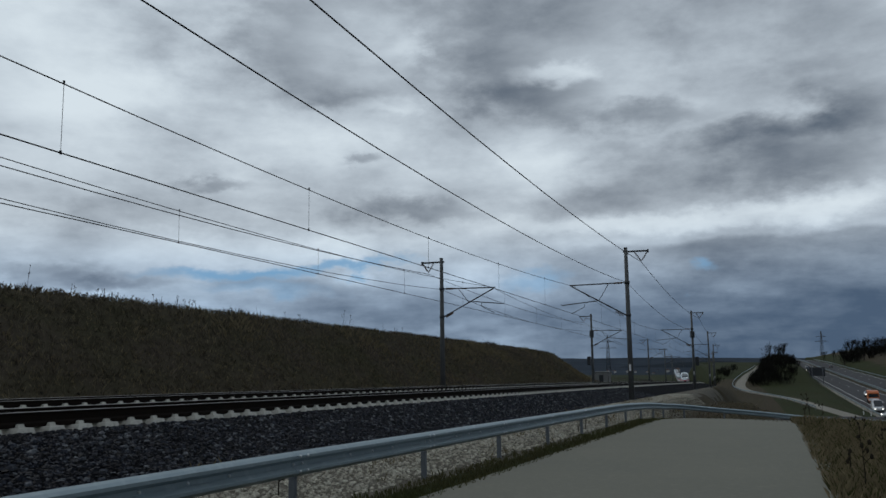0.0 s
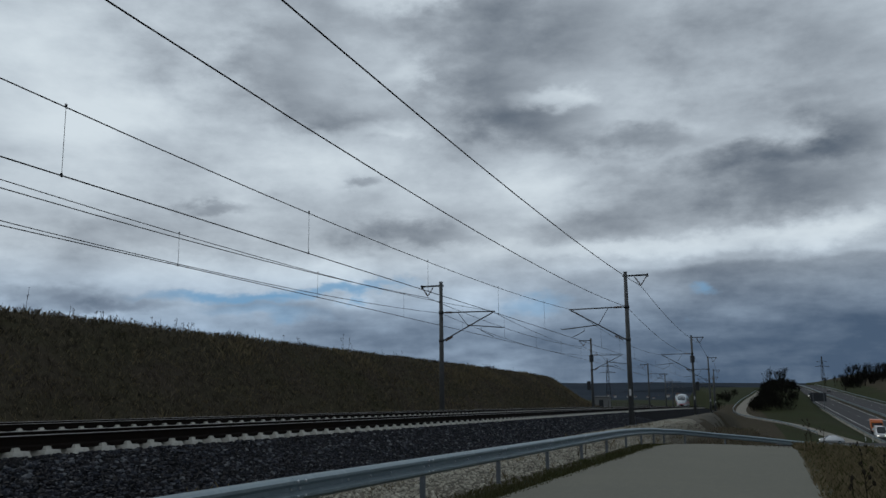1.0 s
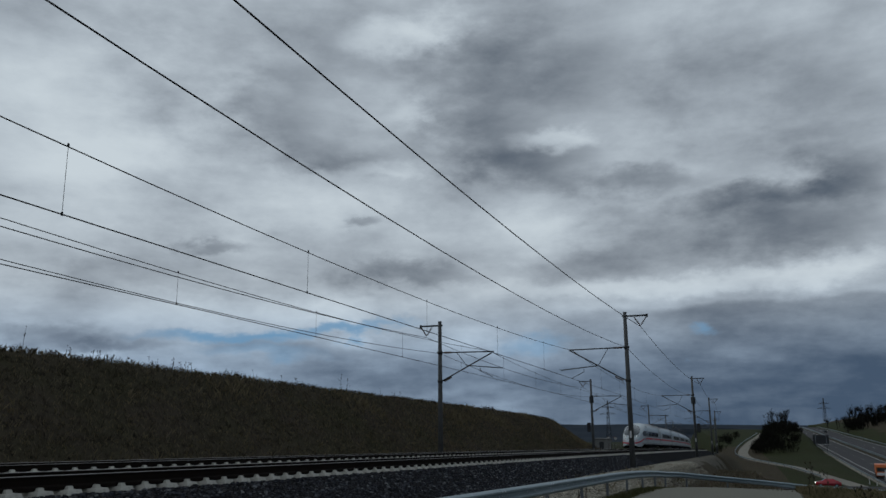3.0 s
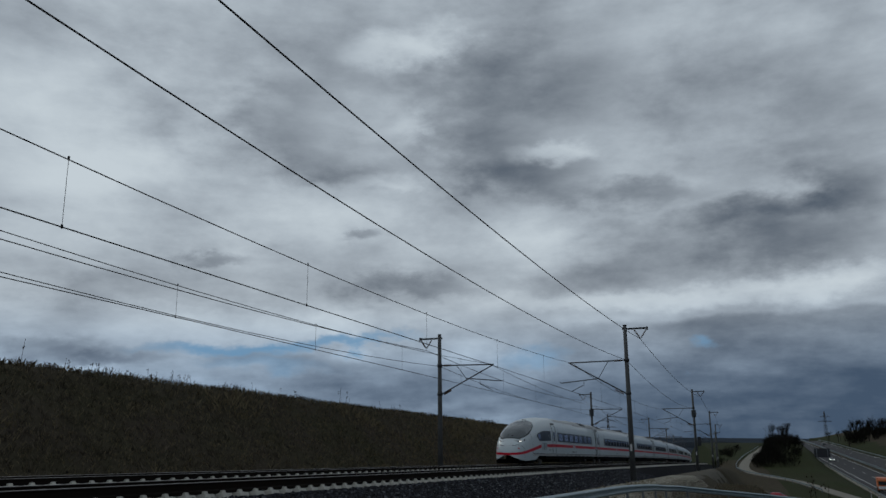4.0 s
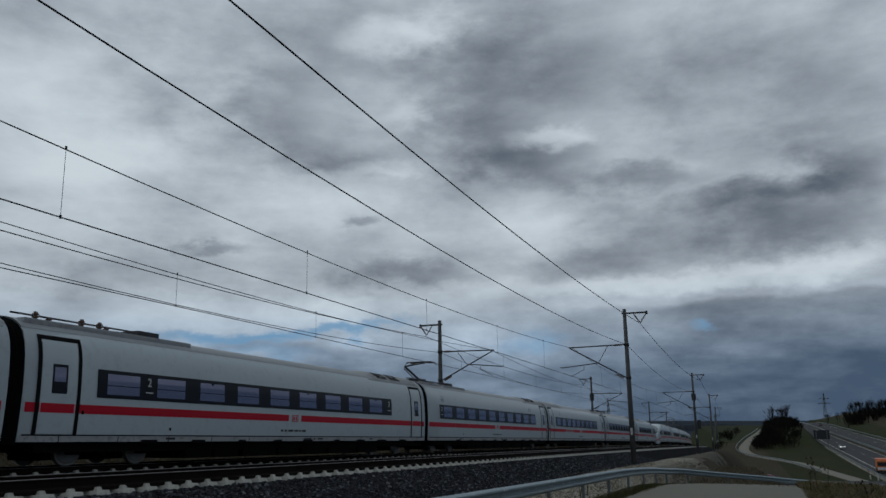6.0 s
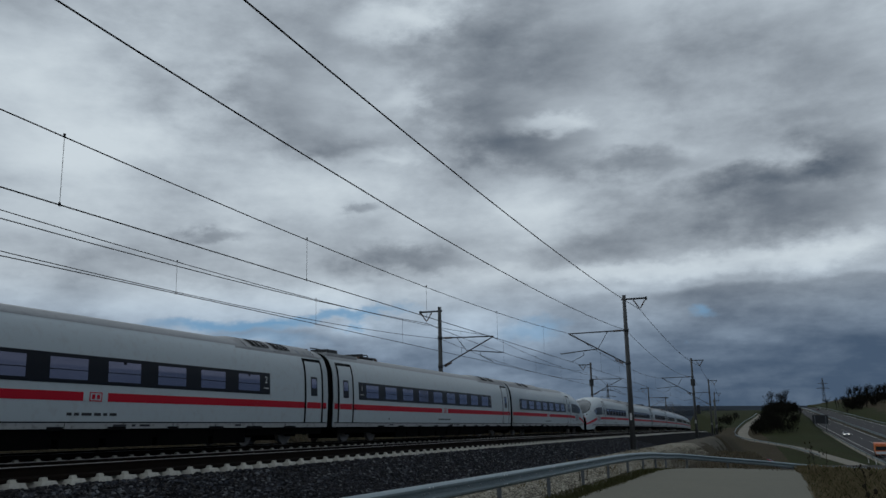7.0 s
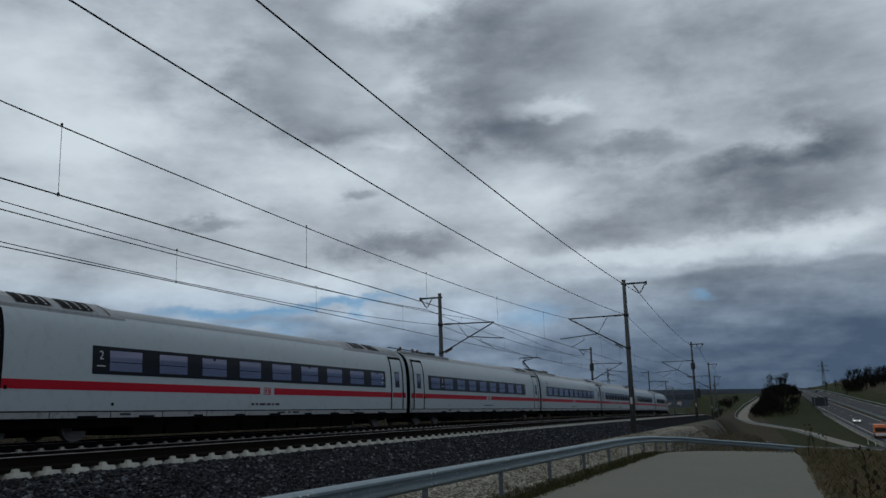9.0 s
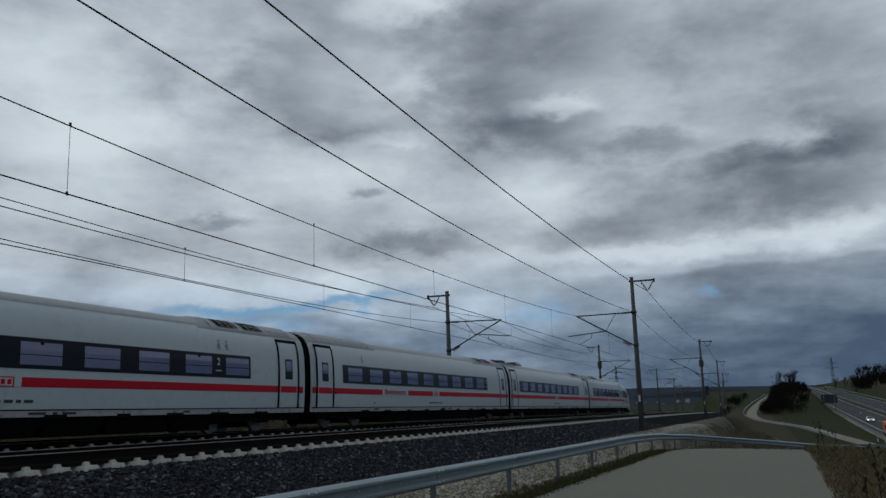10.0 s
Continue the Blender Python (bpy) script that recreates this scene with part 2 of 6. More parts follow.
M = {
    "grass": material("grass", (.026, .038, .010), 1, 0, (.030, .029, .012), .06, .5, (.012, .017, .006), 3.0, .6, 9, .1),
    "field": material("field", (.055, .065, .022), 1, 0, (.045, .056, .020), .03, .5, (.10, .10, .045), .4, .2, 4, .1),
    "dry_slope": material("dry_slope", (.066, .053, .041), 1, 0, (.060, .055, .032), .22, .45, (.011, .009, .007), 2.2, 1.0, 6, .05),
    "straw": material("straw", (.20, .16, .10), 1, 0, (.10, .085, .045), 1.0, .6, vary=.6, spec=.1),
    "slope_grass": material("slope_grass", (.138, .110, .085), 1, 0, (.092, .084, .052), .22, .35, vary=.95, spec=.1),
    "green_blade": material("green_blade", (.055, .066, .022), 1, 0, (.075, .064, .032), .5, .6, vary=.5, spec=.1),
    "weed": material("weed", (.040, .032, .022), 1, 0, (.025, .022, .016), 1.0, vary=.3, spec=.1),
    "pale_gravel": material("pale_gravel", (.13, .12, .097), 1, 0, (.08, .072, .055), 1.2, .5, (.06, .054, .04), 9, .8, 22, .2),
    "pale_stone": material("pale_stone", (.46, .44, .37), .95, 0, (.26, .24, .19), 3, .6, vary=.7, spec=.2),
    # gap shade and glints are put into colour: near-black bed, few pale stones
    "ballast": material("ballast", (.0035, .004, .0055), 1, 0, (.007, .0078, .010), 7, .4, (.002, .002, .003), 16, 1.0, 18, .05),
    "ballast_stone": pieces("ballast_stone", [(0, (.002, .0024, .004)), (.5, (.0045, .0055, .010)), (.76, (.014, .017, .026)), (.92, (.045, .051, .066)), (1, (.15, .16, .17))], .7, .2),
    "sleeper": material("sleeper", (.58, .565, .50), .9, 0, (.50, .485, .43), 2.5, .5, (.36, .34, .29), 14, .3, 40, .3, vary=.12),
    "slab": material("slab", (.46, .445, .40), .9, 0, (.38, .365, .33), 1.0, .5, (.24, .22, .19), 8, .3, 30, .3),
    "rail": material("rail", (.010, .008, .007), .9, 0, (.016, .011, .008), 3, .6, spec=.08),
    "rail_head": material("rail_head", (.30, .29, .28), .35, 1, (.22, .20, .19), 3, .6),
    "road": material("road", (.178, .176, .143), .95, 0, (.150, .151, .126), .35, .6, (.196, .192, .158), 9, .25, 90, .2, stretch=(1, 1, 1)),
    "asphalt": material("asphalt", (.050, .050, .054), .9, 0, (.040, .041, .045), .1, .6, (.07, .07, .07), 3, spec=.2),
    "path": material("path", (.26, .245, .21), .95, 0, (.21, .20, .17), .2, .6, (.16, .15, .12), 2, spec=.2),
    "marking": material("marking", (.65, .65, .62), .8, 0, (.5, .5, .48), 2),
    "zinc": material("zinc", (.30, .37, .40), .48, .55, (.24, .30, .33), 1.5, .6, (.34, .40, .43), 6, .06, 25),
    # darker than the beams' zinc: the shade on the posts is in this colour
    "shaded_zinc": material("shaded_zinc", (.19, .21, .23), .55, .6, (.13, .145, .16), 3, .6),
    "bolt": material("bolt", (.75, .78, .80), .3, .9),
    "concrete": material("concrete", (.115, .118, .118), .9, 0, (.085, .087, .087), 2, .5, (.07, .07, .07), 20, .15, 50, .3),
    "steel": material("steel", (.06, .065, .07), .6, .4, (.045, .048, .05), 4, .5),
    "insulator": material("insulator", (.12, .07, .05), .35, 0, (.09, .055, .04), 6, .5),
    "wire": material("wire", (.025, .026, .028), .6, .4),
    "paint_white": material("paint_white", (.575, .65, .68), .36, 0, (.545, .61, .64), .6, .7, (.52, .565, .585), 4.0, coat=.1, spec=.35),
    # roof grey, deepened to stand for dark sky mirrored in the shoulder
    "darkened_roof": material("darkened_roof", (.34, .36, .375), .45, 0, (.30, .315, .33), .8, .6, (.27, .28, .29), 5),
    "paint_red": material("paint_red", (.60, .006, .028), .42, 0, (.55, .006, .025), .8, .6, spec=.25),
    "window_band": material("window_band", (.006, .009, .016), .3, 0, (.008, .011, .018), 1, .6, spec=.22),
    "window_glass": material("window_glass", (.28, .285, .38), .10, .8, (.24, .245, .335), .8, .7),
    "windshield": material("windshield", (.10, .115, .125), .10, .3, (.085, .10, .11), 1, .6, spec=.7),
    "seam": material("seam", (.006, .006, .007), .7, 0, (.008, .008, .009), 3, spec=.08),
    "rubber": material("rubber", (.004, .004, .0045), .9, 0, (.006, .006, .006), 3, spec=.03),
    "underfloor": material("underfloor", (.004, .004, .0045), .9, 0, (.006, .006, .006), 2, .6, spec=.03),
    "wheel_steel": material("wheel_steel", (.30, .29, .28), .45, .5, (.20, .19, .18), 3, .6),
    "sill": material("sill", (.50, .51, .52), .45, 0, (.42, .43, .43), 1.5, .6, (.25, .25, .25), 7),
    "grey_letter": material("grey_letter", (.25, .28, .32), .5, 0, (.22, .25, .29), 3),
    "dark_letter": material("dark_letter", (.03, .032, .036), .6, 0, (.04, .042, .046), 3),
    "paint_fairing": material("paint_fairing", (.36, .375, .385), .5, 0, (.31, .32, .33), .9, .6, (.24, .245, .25), 5),
    "white_letter": material("white_letter", (.7, .7, .7), .5, 0, (.62, .62, .62), 3),
    "yellow": material("yellow", (.55, .50, .03), .5, 0, (.5, .45, .03), 3),
    "lamp_glow": material("lamp_glow", (.9, .9, .9), .3, emit=((1, .97, .9), 2.4)),
    "bark": material("bark", (.035, .030, .026), 1, 0, (.025, .022, .020), 3, spec=.1),
    "bush": material("bush", (.013, .012, .010), 1, 0, (.010, .0105, .008), .4, .6, vary=.5, spec=.05),
    # blue haze of distance is mixed into the ridge's wood colour
    "hazed_wood": material("hazed_wood", (.011, .017, .024), 1, 0, (.016, .023, .032), .01, .6, spec=.05),
    "house_wall": material("house_wall", (.55, .54, .50), .9, 0, (.45, .44, .41), .3),
    "roof_tile": material("roof_tile", (.13, .075, .055), .9, 0, (.10, .06, .05), .5),
    "grey_wall": material("grey_wall", (.20, .20, .20), .9, 0, (.16, .16, .16), .5),
    "car_white": material("car_white", (.72, .73, .74), .25, 0, (.68, .69, .70), 1, coat=.5),
    "car_red": material("car_red", (.40, .02, .03), .25, 0, (.36, .02, .03), 1, coat=.5),
    "car_orange": material("car_orange", (.62, .15, .02), .4, 0, (.56, .13, .02), 1),
    "car_dark": material("car_dark", (.02, .022, .026), .25, 0, (.016, .018, .02), 1, coat=.5),
    "car_glass": material("car_glass", (.02, .024, .03), .08, 0, (.02, .024, .03), 1, spec=.8),
    "tyre": material("tyre", (.018, .018, .018), .9, 0, (.024, .024, .024), 5, spec=.2),
    "sign_dark": material("sign_dark", (.015, .017, .022), .6, 0, (.02, .022, .026), 2),
    "fence_wood": material("fence_wood", (.10, .09, .08), .9, 0, (.07, .065, .06), 3),
}


# ---------------------------------------------------------------- mesh helpers
def mesh_of(name, verts, faces, mats, smooth_shade=False, index=None):
    me = bpy.data.meshes.new(name)
    me.from_pydata([tuple(v) for v in verts], [], faces)
    for m in mats if isinstance(mats, (list, tuple)) else [mats]:
        me.materials.append(m)
    if index is not None:
        me.polygons.foreach_set("material_index", index)
    if smooth_shade:
        me.polygons.foreach_set("use_smooth", [True] * len(me.polygons))
    me.update()
    return me


def thing(name, label, category, group="", kind="", at=None):
    ob = tagged(new(name), label, category, group, kind)
    if at is not None:
        ob.matrix_basis = at
    return ob


def put(name, me, parent=None, label="", m=None):
    ob = new(name, me)
    if parent is not None:
        ob.parent = parent
    if m is not None:
        ob.matrix_basis = m
    if label:
        ob["label"] = label
    return ob


def from_bm(name, bm, mats, smooth_shade=False):
    me = bpy.data.meshes.new(name)
    bmesh.ops.recalc_face_normals(bm, faces=bm.faces)
    bm.to_mesh(me)
    bm.free()
    for m in mats if isinstance(mats, (list, tuple)) else [mats]:
        me.materials.append(m)
    if smooth_shade:
        me.polygons.foreach_set("use_smooth", [True] * len(me.polygons))
    return me


def add_box(bm, x0, x1, y0, y1, z0, z1, bevel=0.0):
    g = bmesh.ops.create_cube(bm, size=1)
    for v in g["verts"]:
        v.co = Vector((x0 + (v.co.x + .5) * (x1 - x0), y0 + (v.co.y + .5) * (y1 - y0), z0 + (v.co.z + .5) * (z1 - z0)))
    if bevel:
        edges = list({e for v in g["verts"] for e in v.link_edges})
        bmesh.ops.bevel(bm, geom=edges, offset=bevel, segments=2, affect="EDGES", profile=.7)
    return g


def box_mesh(name, x0, x1, y0, y1, z0, z1, mat, bevel=0.0):
    bm = bmesh.new()
    add_box(bm, x0, x1, y0, y1, z0, z1, bevel)
    return from_bm(name, bm, mat)


def add_tube(bm, a, b, r0, r1=None, n=8):
    a, b = Vector(a), Vector(b)
    r1 = r0 if r1 is None else r1
    d = (b - a)
    rot = d.to_track_quat("Z", "Y").to_matrix()
    ra = [bm.verts.new(a + rot @ Vector((math.cos(i * math.tau / n) * r0, math.sin(i * math.tau / n) * r0, 0))) for i in range(n)]
    rb = [bm.verts.new(b + rot @ Vector((math.cos(i * math.tau / n) * r1, math.sin(i * math.tau / n) * r1, 0))) for i in range(n)]
    for i in range(n):
        bm.faces.new((ra[i], ra[(i + 1) % n], rb[(i + 1) % n], rb[i]))
    bm.faces.new(ra[::-1])
    bm.faces.new(rb)


def tube_mesh(name, segs, mat, n=8):
    bm = bmesh.new()
    for s in segs:
        add_tube(bm, *s, n=n)
    return from_bm(name, bm, mat, True)


def sweep(name, path, prof, mat, closed=True, smooth_shade=False, caps=True):
    """A profile (sideways, up) carried along a path; sideways is to the path's right."""
    verts, faces = [], []
    k = len(prof)
    for i, p in enumerate(path):
        a, b = path[max(0, i - 1)], path[min(len(path) - 1, i + 1)]
        d = Vector((b[0] - a[0], b[1] - a[1], 0)).normalized()
        side = Vector((d.y, -d.x, 0))
        for u, v in prof:
            verts.append(Vector(p) + side * u + Vector((0, 0, v)))
    for i in range(len(path) - 1):
        for j in range(k if closed else k - 1):
            q = (j + 1) % k
            faces.append((i * k + j, i * k + q, (i + 1) * k + q, (i + 1) * k + j))
    if closed and caps:
        faces.append(tuple(range(k))[::-1])
        faces.append(tuple((len(path) - 1) * k + j for j in range(k)))
    return mesh_of(name, verts, faces, mat, smooth_shade)


# ---------------------------------------------------------------- the ground
def catmull(points, n=8):
    pts = [Vector(p) for p in points]
    pts = [pts[0] * 2 - pts[1]] + pts + [pts[-1] * 2 - pts[-2]]
    out = []
    for i in range(1, len(pts) - 2):
        a, b, c, d = pts[i - 1:i + 3]
        for q in range(n):
            t = q / n
            out.append(.5 * ((2 * b) + (c - a) * t + (2 * a - 5 * b + 4 * c - d) * t * t + (3 * b - a - 3 * c + d) * t ** 3))
    out.append(pts[-2])
    return out


# lines in the valley: along the straight line of sight, to its left, height over the eye
LANE = catmull([(109, -8.8, -9.25), (117.3, -6.9, -9.2), (129.2, -4.6, -9.2), (142.6, -1.8, -9.2), (153, 1.9, -9.2), (163, 5.2, -9.2), (178, 7.2, -9.2), (202, 8.0, -9.2),
                (244, 7.9, -9.2), (290, 6.9, -9.2), (341, 6.2, -9.2), (380, 6.5, -10.2)], 6)
CROSSING = catmull([(110, -45, -9.3), (109.2, -28, -9.28), (108.8, -12, -9.28), (108, -5, -9.28), (106.5, 1.0, -9.28), (105, 4.5, -9.28)], 4)
MOTORWAY = catmull([(60, -15.5, -10), (112, -13.4, -10), (136, -12.4, -10), (167, -11.4, -10), (235, -9.6, -10), (315, -7.6, -10), (419, -5.2, -10), (520, -3, -10.6)], 8)
LINE_ARRAYS = [(np.array([tuple(p) for p in line]) * VALLEY, u, w) for line, u, w in ((LANE, 0, 2.6), (CROSSING, 0, 3.8), (MOTORWAY, -12.3, 14.2))]


def carried(s, L, z):
    """The ground levelled under lanes and motorway (s, L by the straight line)."""
    for arr, shift, half in LINE_ARRAYS:
        q = np.abs(arr[:, 0] - s) * .9 + np.abs(arr[:, 1] + shift - L)
        if q.min() > half + 14:
            continue
        dx, dy = arr[:, 0] - s, arr[:, 1] + shift - L
        i = int(np.argmin(dx * dx + dy * dy))
        d = math.hypot(dx[i], dy[i])
        k = 1 - smooth(half, half + 4, d)
        z = z * (1 - k) + (arr[i, 2] - .07 + EYE) * k
    return z


def mound(s, L):
    """Brush-grown bank between the lane and the motorway."""
    return 4.6 * smooth(240, 345, s) * (1 - smooth(495, 630, s)) * smooth(9, 2, L) * smooth(-16, -8, L)


def roadz(s):
    """Height of the service road."""
    z = railz(s) - 1.03 - .0065 * max(0, s - 8)
    return z - min(1.3, .010 * max(0, s - 33) ** 1.6)


def gz(s, L):
    zr = railz(s)
    far = lerp_table([(330, -17.5), (500, -26), (900, -38), (1600, -50), (4900, -84)], s) + EYE
    # left of the line: ditch, cutting, field
    if L > 9.0:
        cut = 1 - smooth(126, 160, s)
        up = lerp_table([(9, -1.05), (23, -1.1), (24.6, -1.25), (26.2, -.95), (33.0, 4.55), (34.2, 4.75), (60, 5.2), (140, 6.0)], L)
        open_field = lerp_table([(9, -1.05), (23, -1.1), (26, -.9), (60, 1.2), (200, 5.0), (900, 9)], L)
        left = zr + up * cut + open_field * (1 - cut)
        if L > 27 and cut > .5:
            left += .10 * noise.noise(Vector((s * .25, L * .4, 3)))
        z = left
    else:
        verge = roadz(s) - .05
        if L > 5.0:
            verge = roadz(s) - .05 + (zr - 1.05 - roadz(s) + .05) * smooth(5.2, 7.4, L)
        if L < -.75:
            verge = roadz(s) - .06 - .05 * (-.75 - L) - .10 * max(0, -5.0 - L)
            verge += .07 * noise.noise(Vector((s * .6, L * .6, 1)))
        Ls = L + bend(s)
        low = -14.0 + EYE + mound(s, Ls) + .3 * noise.noise(Vector((s * .05, L * .1, 8)))
        if Ls < -17:
            low = min(low, -15.3 + EYE)
        if Ls < -26:
            low += 7.5 * smooth(-28, -66, Ls) * smooth(250, 520, s) * (1 - smooth(840, 1150, s))
        k = smooth(38, 140, s - .55 * min(0, L + 2))
        hold = 1 - smooth(82, 128, s)
        edge = smooth(8.8, 3.0, L) * (1 - hold) + smooth(2.6, -4.0, L) * hold
        flank = zr - 1.05
        base = verge * (1 - k) + (flank * (1 - edge) + low * edge) * k
        z = base
    if s > 330:
        k = smooth(330, 620, s) if L > 9 else smooth(600, 950, s) if L + bend(s) > -26 else smooth(850, 1200, s)
        z = z * (1 - k) + far * k
        if s > 600:
            z += (4 + s * .003) * noise.noise(Vector((s * .0011, L * .0009, 5))) * smooth(600, 1500, s)
    if 80 < s < 840 and -110 < L < 30:
        z = carried(s, L + bend(s), z)
    return z


def spread(stops):
    out = []
    for a, b, n in stops:
        out += [a + (b - a) * i / n for i in range(n)]
    return out + [stops[-1][1]]


def build_ground():
    ss = spread([(-90, 0, 18), (0, 60, 50), (60, 200, 56), (200, 640, 74), (640, 1200, 24), (1200, 4900, 22)])
    ls = spread([(-3600, -600, 12), (-600, -120, 16), (-120, -60, 18), (-60, 0, 54), (0, 24, 40), (24, 36, 24), (36, 80, 14), (80, 600, 18), (600, 3200, 10)])
    verts = [W(s, L, gz(s, L)) for s in ss for L in ls]
    k = len(ls)
    faces, index = [], []
    for i in range(len(ss) - 1):
        for j in range(k - 1):
            faces.append((i * k + j, (i + 1) * k + j, (i + 1) * k + j + 1, i * k + j + 1))
            s, L = (ss[i] + ss[i + 1]) / 2, (ls[j] + ls[j + 1]) / 2
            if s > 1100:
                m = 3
            elif 24.8 < L < 34 and s < 158 or (-4 < L < 9.5 and 44 < s < 330 and not (s < 150 and L > 6.9 + 1.3 * noise.noise(Vector((s * .15, 3, 1))))) or L + bend(s) < -48 and s > 200:
                m = 1
            elif 5.5 < L < 24.8 and s < 330 and (s < 44 or L > 6.9 + 1.3 * noise.noise(Vector((s * .15, 3, 1)))):
                m = 2
            elif L > 26 and s > 140 and s < 700:
                m = 4
            else:
                m = 0
            index.append(m)
    # distance haze is put into this colour: ground past 1100 m turns blue
    hazed_land = material("hazed_land", (.014, .022, .034), 1, 0, (.026, .038, .055), .0012, .5, (.034, .048, .066), .004, spec=.05)
    me = mesh_of("ground", verts, faces, [M["grass"], M["dry_slope"], M["pale_gravel"], hazed_land, M["field"]], True, index)
    tagged(put("ground", me), "grassy ground with a dry brown railway cutting", "ground", kind="structure")


build_ground()


# service road: straight beside the line, then over a brow and round to the right
def build_road():
    path = [(s, 2.0) for s in spread([(-40, 34, 37)])]
    s, L, head = 34.0, 2.0, 0.0
    for _ in range(22):
        head -= radians(4.2)
        s, L = s + 1.3 * math.cos(head), L + 1.3 * math.sin(head)
        path.append((s, L))
    pts = [W(s, L, roadz(s) + .012) for s, L in path]
    random.seed(4)
    verts, faces = [], []
    k = 9
    for i, p in enumerate(pts):
        a, b = pts[max(0, i - 1)], pts[min(len(pts) - 1, i + 1)]
        d = Vector((b.x - a.x, b.y - a.y, 0)).normalized()
        side = Vector((d.y, -d.x, 0))
        jl, jr = .10 * noise.noise(Vector((i * .7, 0, 0))), .12 * noise.noise(Vector((i * .8, 9, 0)))
        for j in range(k):
            u = -2.72 - jl + (5.60 + jl + jr) * j / (k - 1)
            crown = .035 * (1 - ((j - 4) / 4) ** 2)
            verts.append(p + side * u + Vector((0, 0, crown)))
    top = len(verts)
    verts += [v - Vector((0, 0, .14)) for v in verts]
    for i in range(len(pts) - 1):
        for j in range(k - 1):
            faces.append((i * k + j, i * k + j + 1, (i + 1) * k + j + 1, (i + 1) * k + j))
        for j, flip in ((0, 0), (k - 1, 1)):
            q = (i * k + j, (i + 1) * k + j, top + (i + 1) * k + j, top + i * k + j)
            faces.append(q if not flip else q[::-1])
    tagged(put("road", mesh_of("road", verts, faces, M["road"], False)), "pale worn asphalt service road with crumbling edges", "road", kind="structure")


build_road()


# ---------------------------------------------------------------- ballast, slab, sleepers, rails
S_TRACK = spread([(-70, 0, 10), (0, 480, 110)])


def strip(name, prof, mat, ss=S_TRACK, label="", category="", kind="structure"):
    """A surface along the line from (L, dz) points."""
    k = len(prof)
    verts = [R(s, L, dz) for s in ss for L, dz in prof]
    faces = [(i * k + j, i * k + j + 1, (i + 1) * k + j + 1, (i + 1) * k + j) for i in range(len(ss) - 1) for j in range(k - 1)]
    return tagged(put(name, mesh_of(name, verts, faces, mat, True)), label, category, kind=kind)


strip("ballast_bed", [(8.9, -1.25), (9.25, -1.02), (11.45, -.44), (11.80, -.345), (12.05, -.40), (14.4, -.41), (15.2, -.48), (16.5, -.56), (17.0, -.58),
                      (19.6, -.44), (20.1, -.44), (22.0, -1.0), (22.4, -1.3)], M["ballast"],
      label="dark crushed-stone ballast bed under both tracks", category="ballast")


def build_slab(L, name, t):
    h = 1.42
    prof = [(-h, -.6), (-h, t - .03), (-h + .03, t), (h - .03, t), (h, t - .03), (h, -.6)]
    strip(name, [(L + u, v) for u, v in prof], M["slab"], label="pale concrete track slab", category="track slab")


build_slab(NEAR, "track_slab", -.50)
build_slab(FAR, "track_slab", -.30)


def build_rail(L, name, parent):
    path = [R(s, L, 0) for s in S_TRACK]
    web = [(-.09, -.27), (.09, -.27), (.09, -.20), (.012, -.165), (.012, -.045), (.036, -.035), (.036, -.012), (-.036, -.012), (-.036, -.035), (-.012, -.045), (-.012, -.165), (-.09, -.20)]
    put(name, sweep(name, path, web, M["rail"]), parent)
    head = [(-.034, -.012), (.034, -.012), (.034, -.004), (.024, 0), (-.024, 0), (-.034, -.004)]
    put("rail_head", sweep("rail_head", path, head, M["rail_head"]), parent, "polished running surface")


def build_track(L, s0, spacing, lift):
    track = tagged(new("railway_track"), "steel rails on white concrete sleepers", "railway track", "railway tracks", "structure")
    build_rail(L - .755, "rail", track)
    build_rail(L + .755, "rail", track)
    # one sleeper: two raised concrete blocks joined low down, with rail clips
    verts, faces = [], []

    def block(x0, x1, y0, y1, z0, z1, tx, ty):
        b = len(verts)
        verts.extend([(x0, y0, z0), (x1, y0, z0), (x1, y1, z0), (x0, y1, z0), (x0 + tx, y0 + ty, z1), (x1 - tx, y0 + ty, z1), (x1 - tx, y1 - ty, z1), (x0 + tx, y1 - ty, z1)])
        faces.extend([tuple(b + q for q in f) for f in ((4, 5, 6, 7), (0, 1, 5, 4), (1, 2, 6, 5), (2, 3, 7, 6), (3, 0, 4, 7))])
    for sgn in (-1, 1):
        block(sgn * .755 - .37, sgn * .755 + .37, -.235, .235, -.46, -.265 + lift, .09, .085)
        for q in (-.14, .14):
            block(sgn * .755 + q - .05, sgn * .755 + q + .05, -.07, .07, -.27 + lift, -.20 + lift, .02, .02)
    me = mesh_of("sleeper", verts, faces, M["sleeper"])
    rest_v, rest_f = [], []
    n = 0
    s = s0 - 40 * spacing
    while s < 300:
        a, b = R(s, L, 0), R(s + .5, L, 0)
        d = (b - a).normalized()
        right = d.cross(Vector((0, 0, 1))).normalized()
        m = Matrix((( right.x, d.x, 0, a.x), (right.y, d.y, 0, a.y), (right.z, d.z, 1, a.z), (0, 0, 0, 1)))
        if 2 < s < 96 and n < 145:
            put("sleeper", me, track, m=m)
            n += 1
        elif s > -20:
            base = len(rest_v)
            rest_v += [m @ Vector(v) for v in verts]
            rest_f += [tuple(base + q for q in f) for f in faces]
        s += spacing
    tagged(put("sleepers_beyond", mesh_of("sleepers_beyond", rest_v, rest_f, M["sleeper"]), track), kind="stuff")


build_track(NEAR, 9.871, .6396, 0)
build_track(FAR, 13.646, .6396, .09)


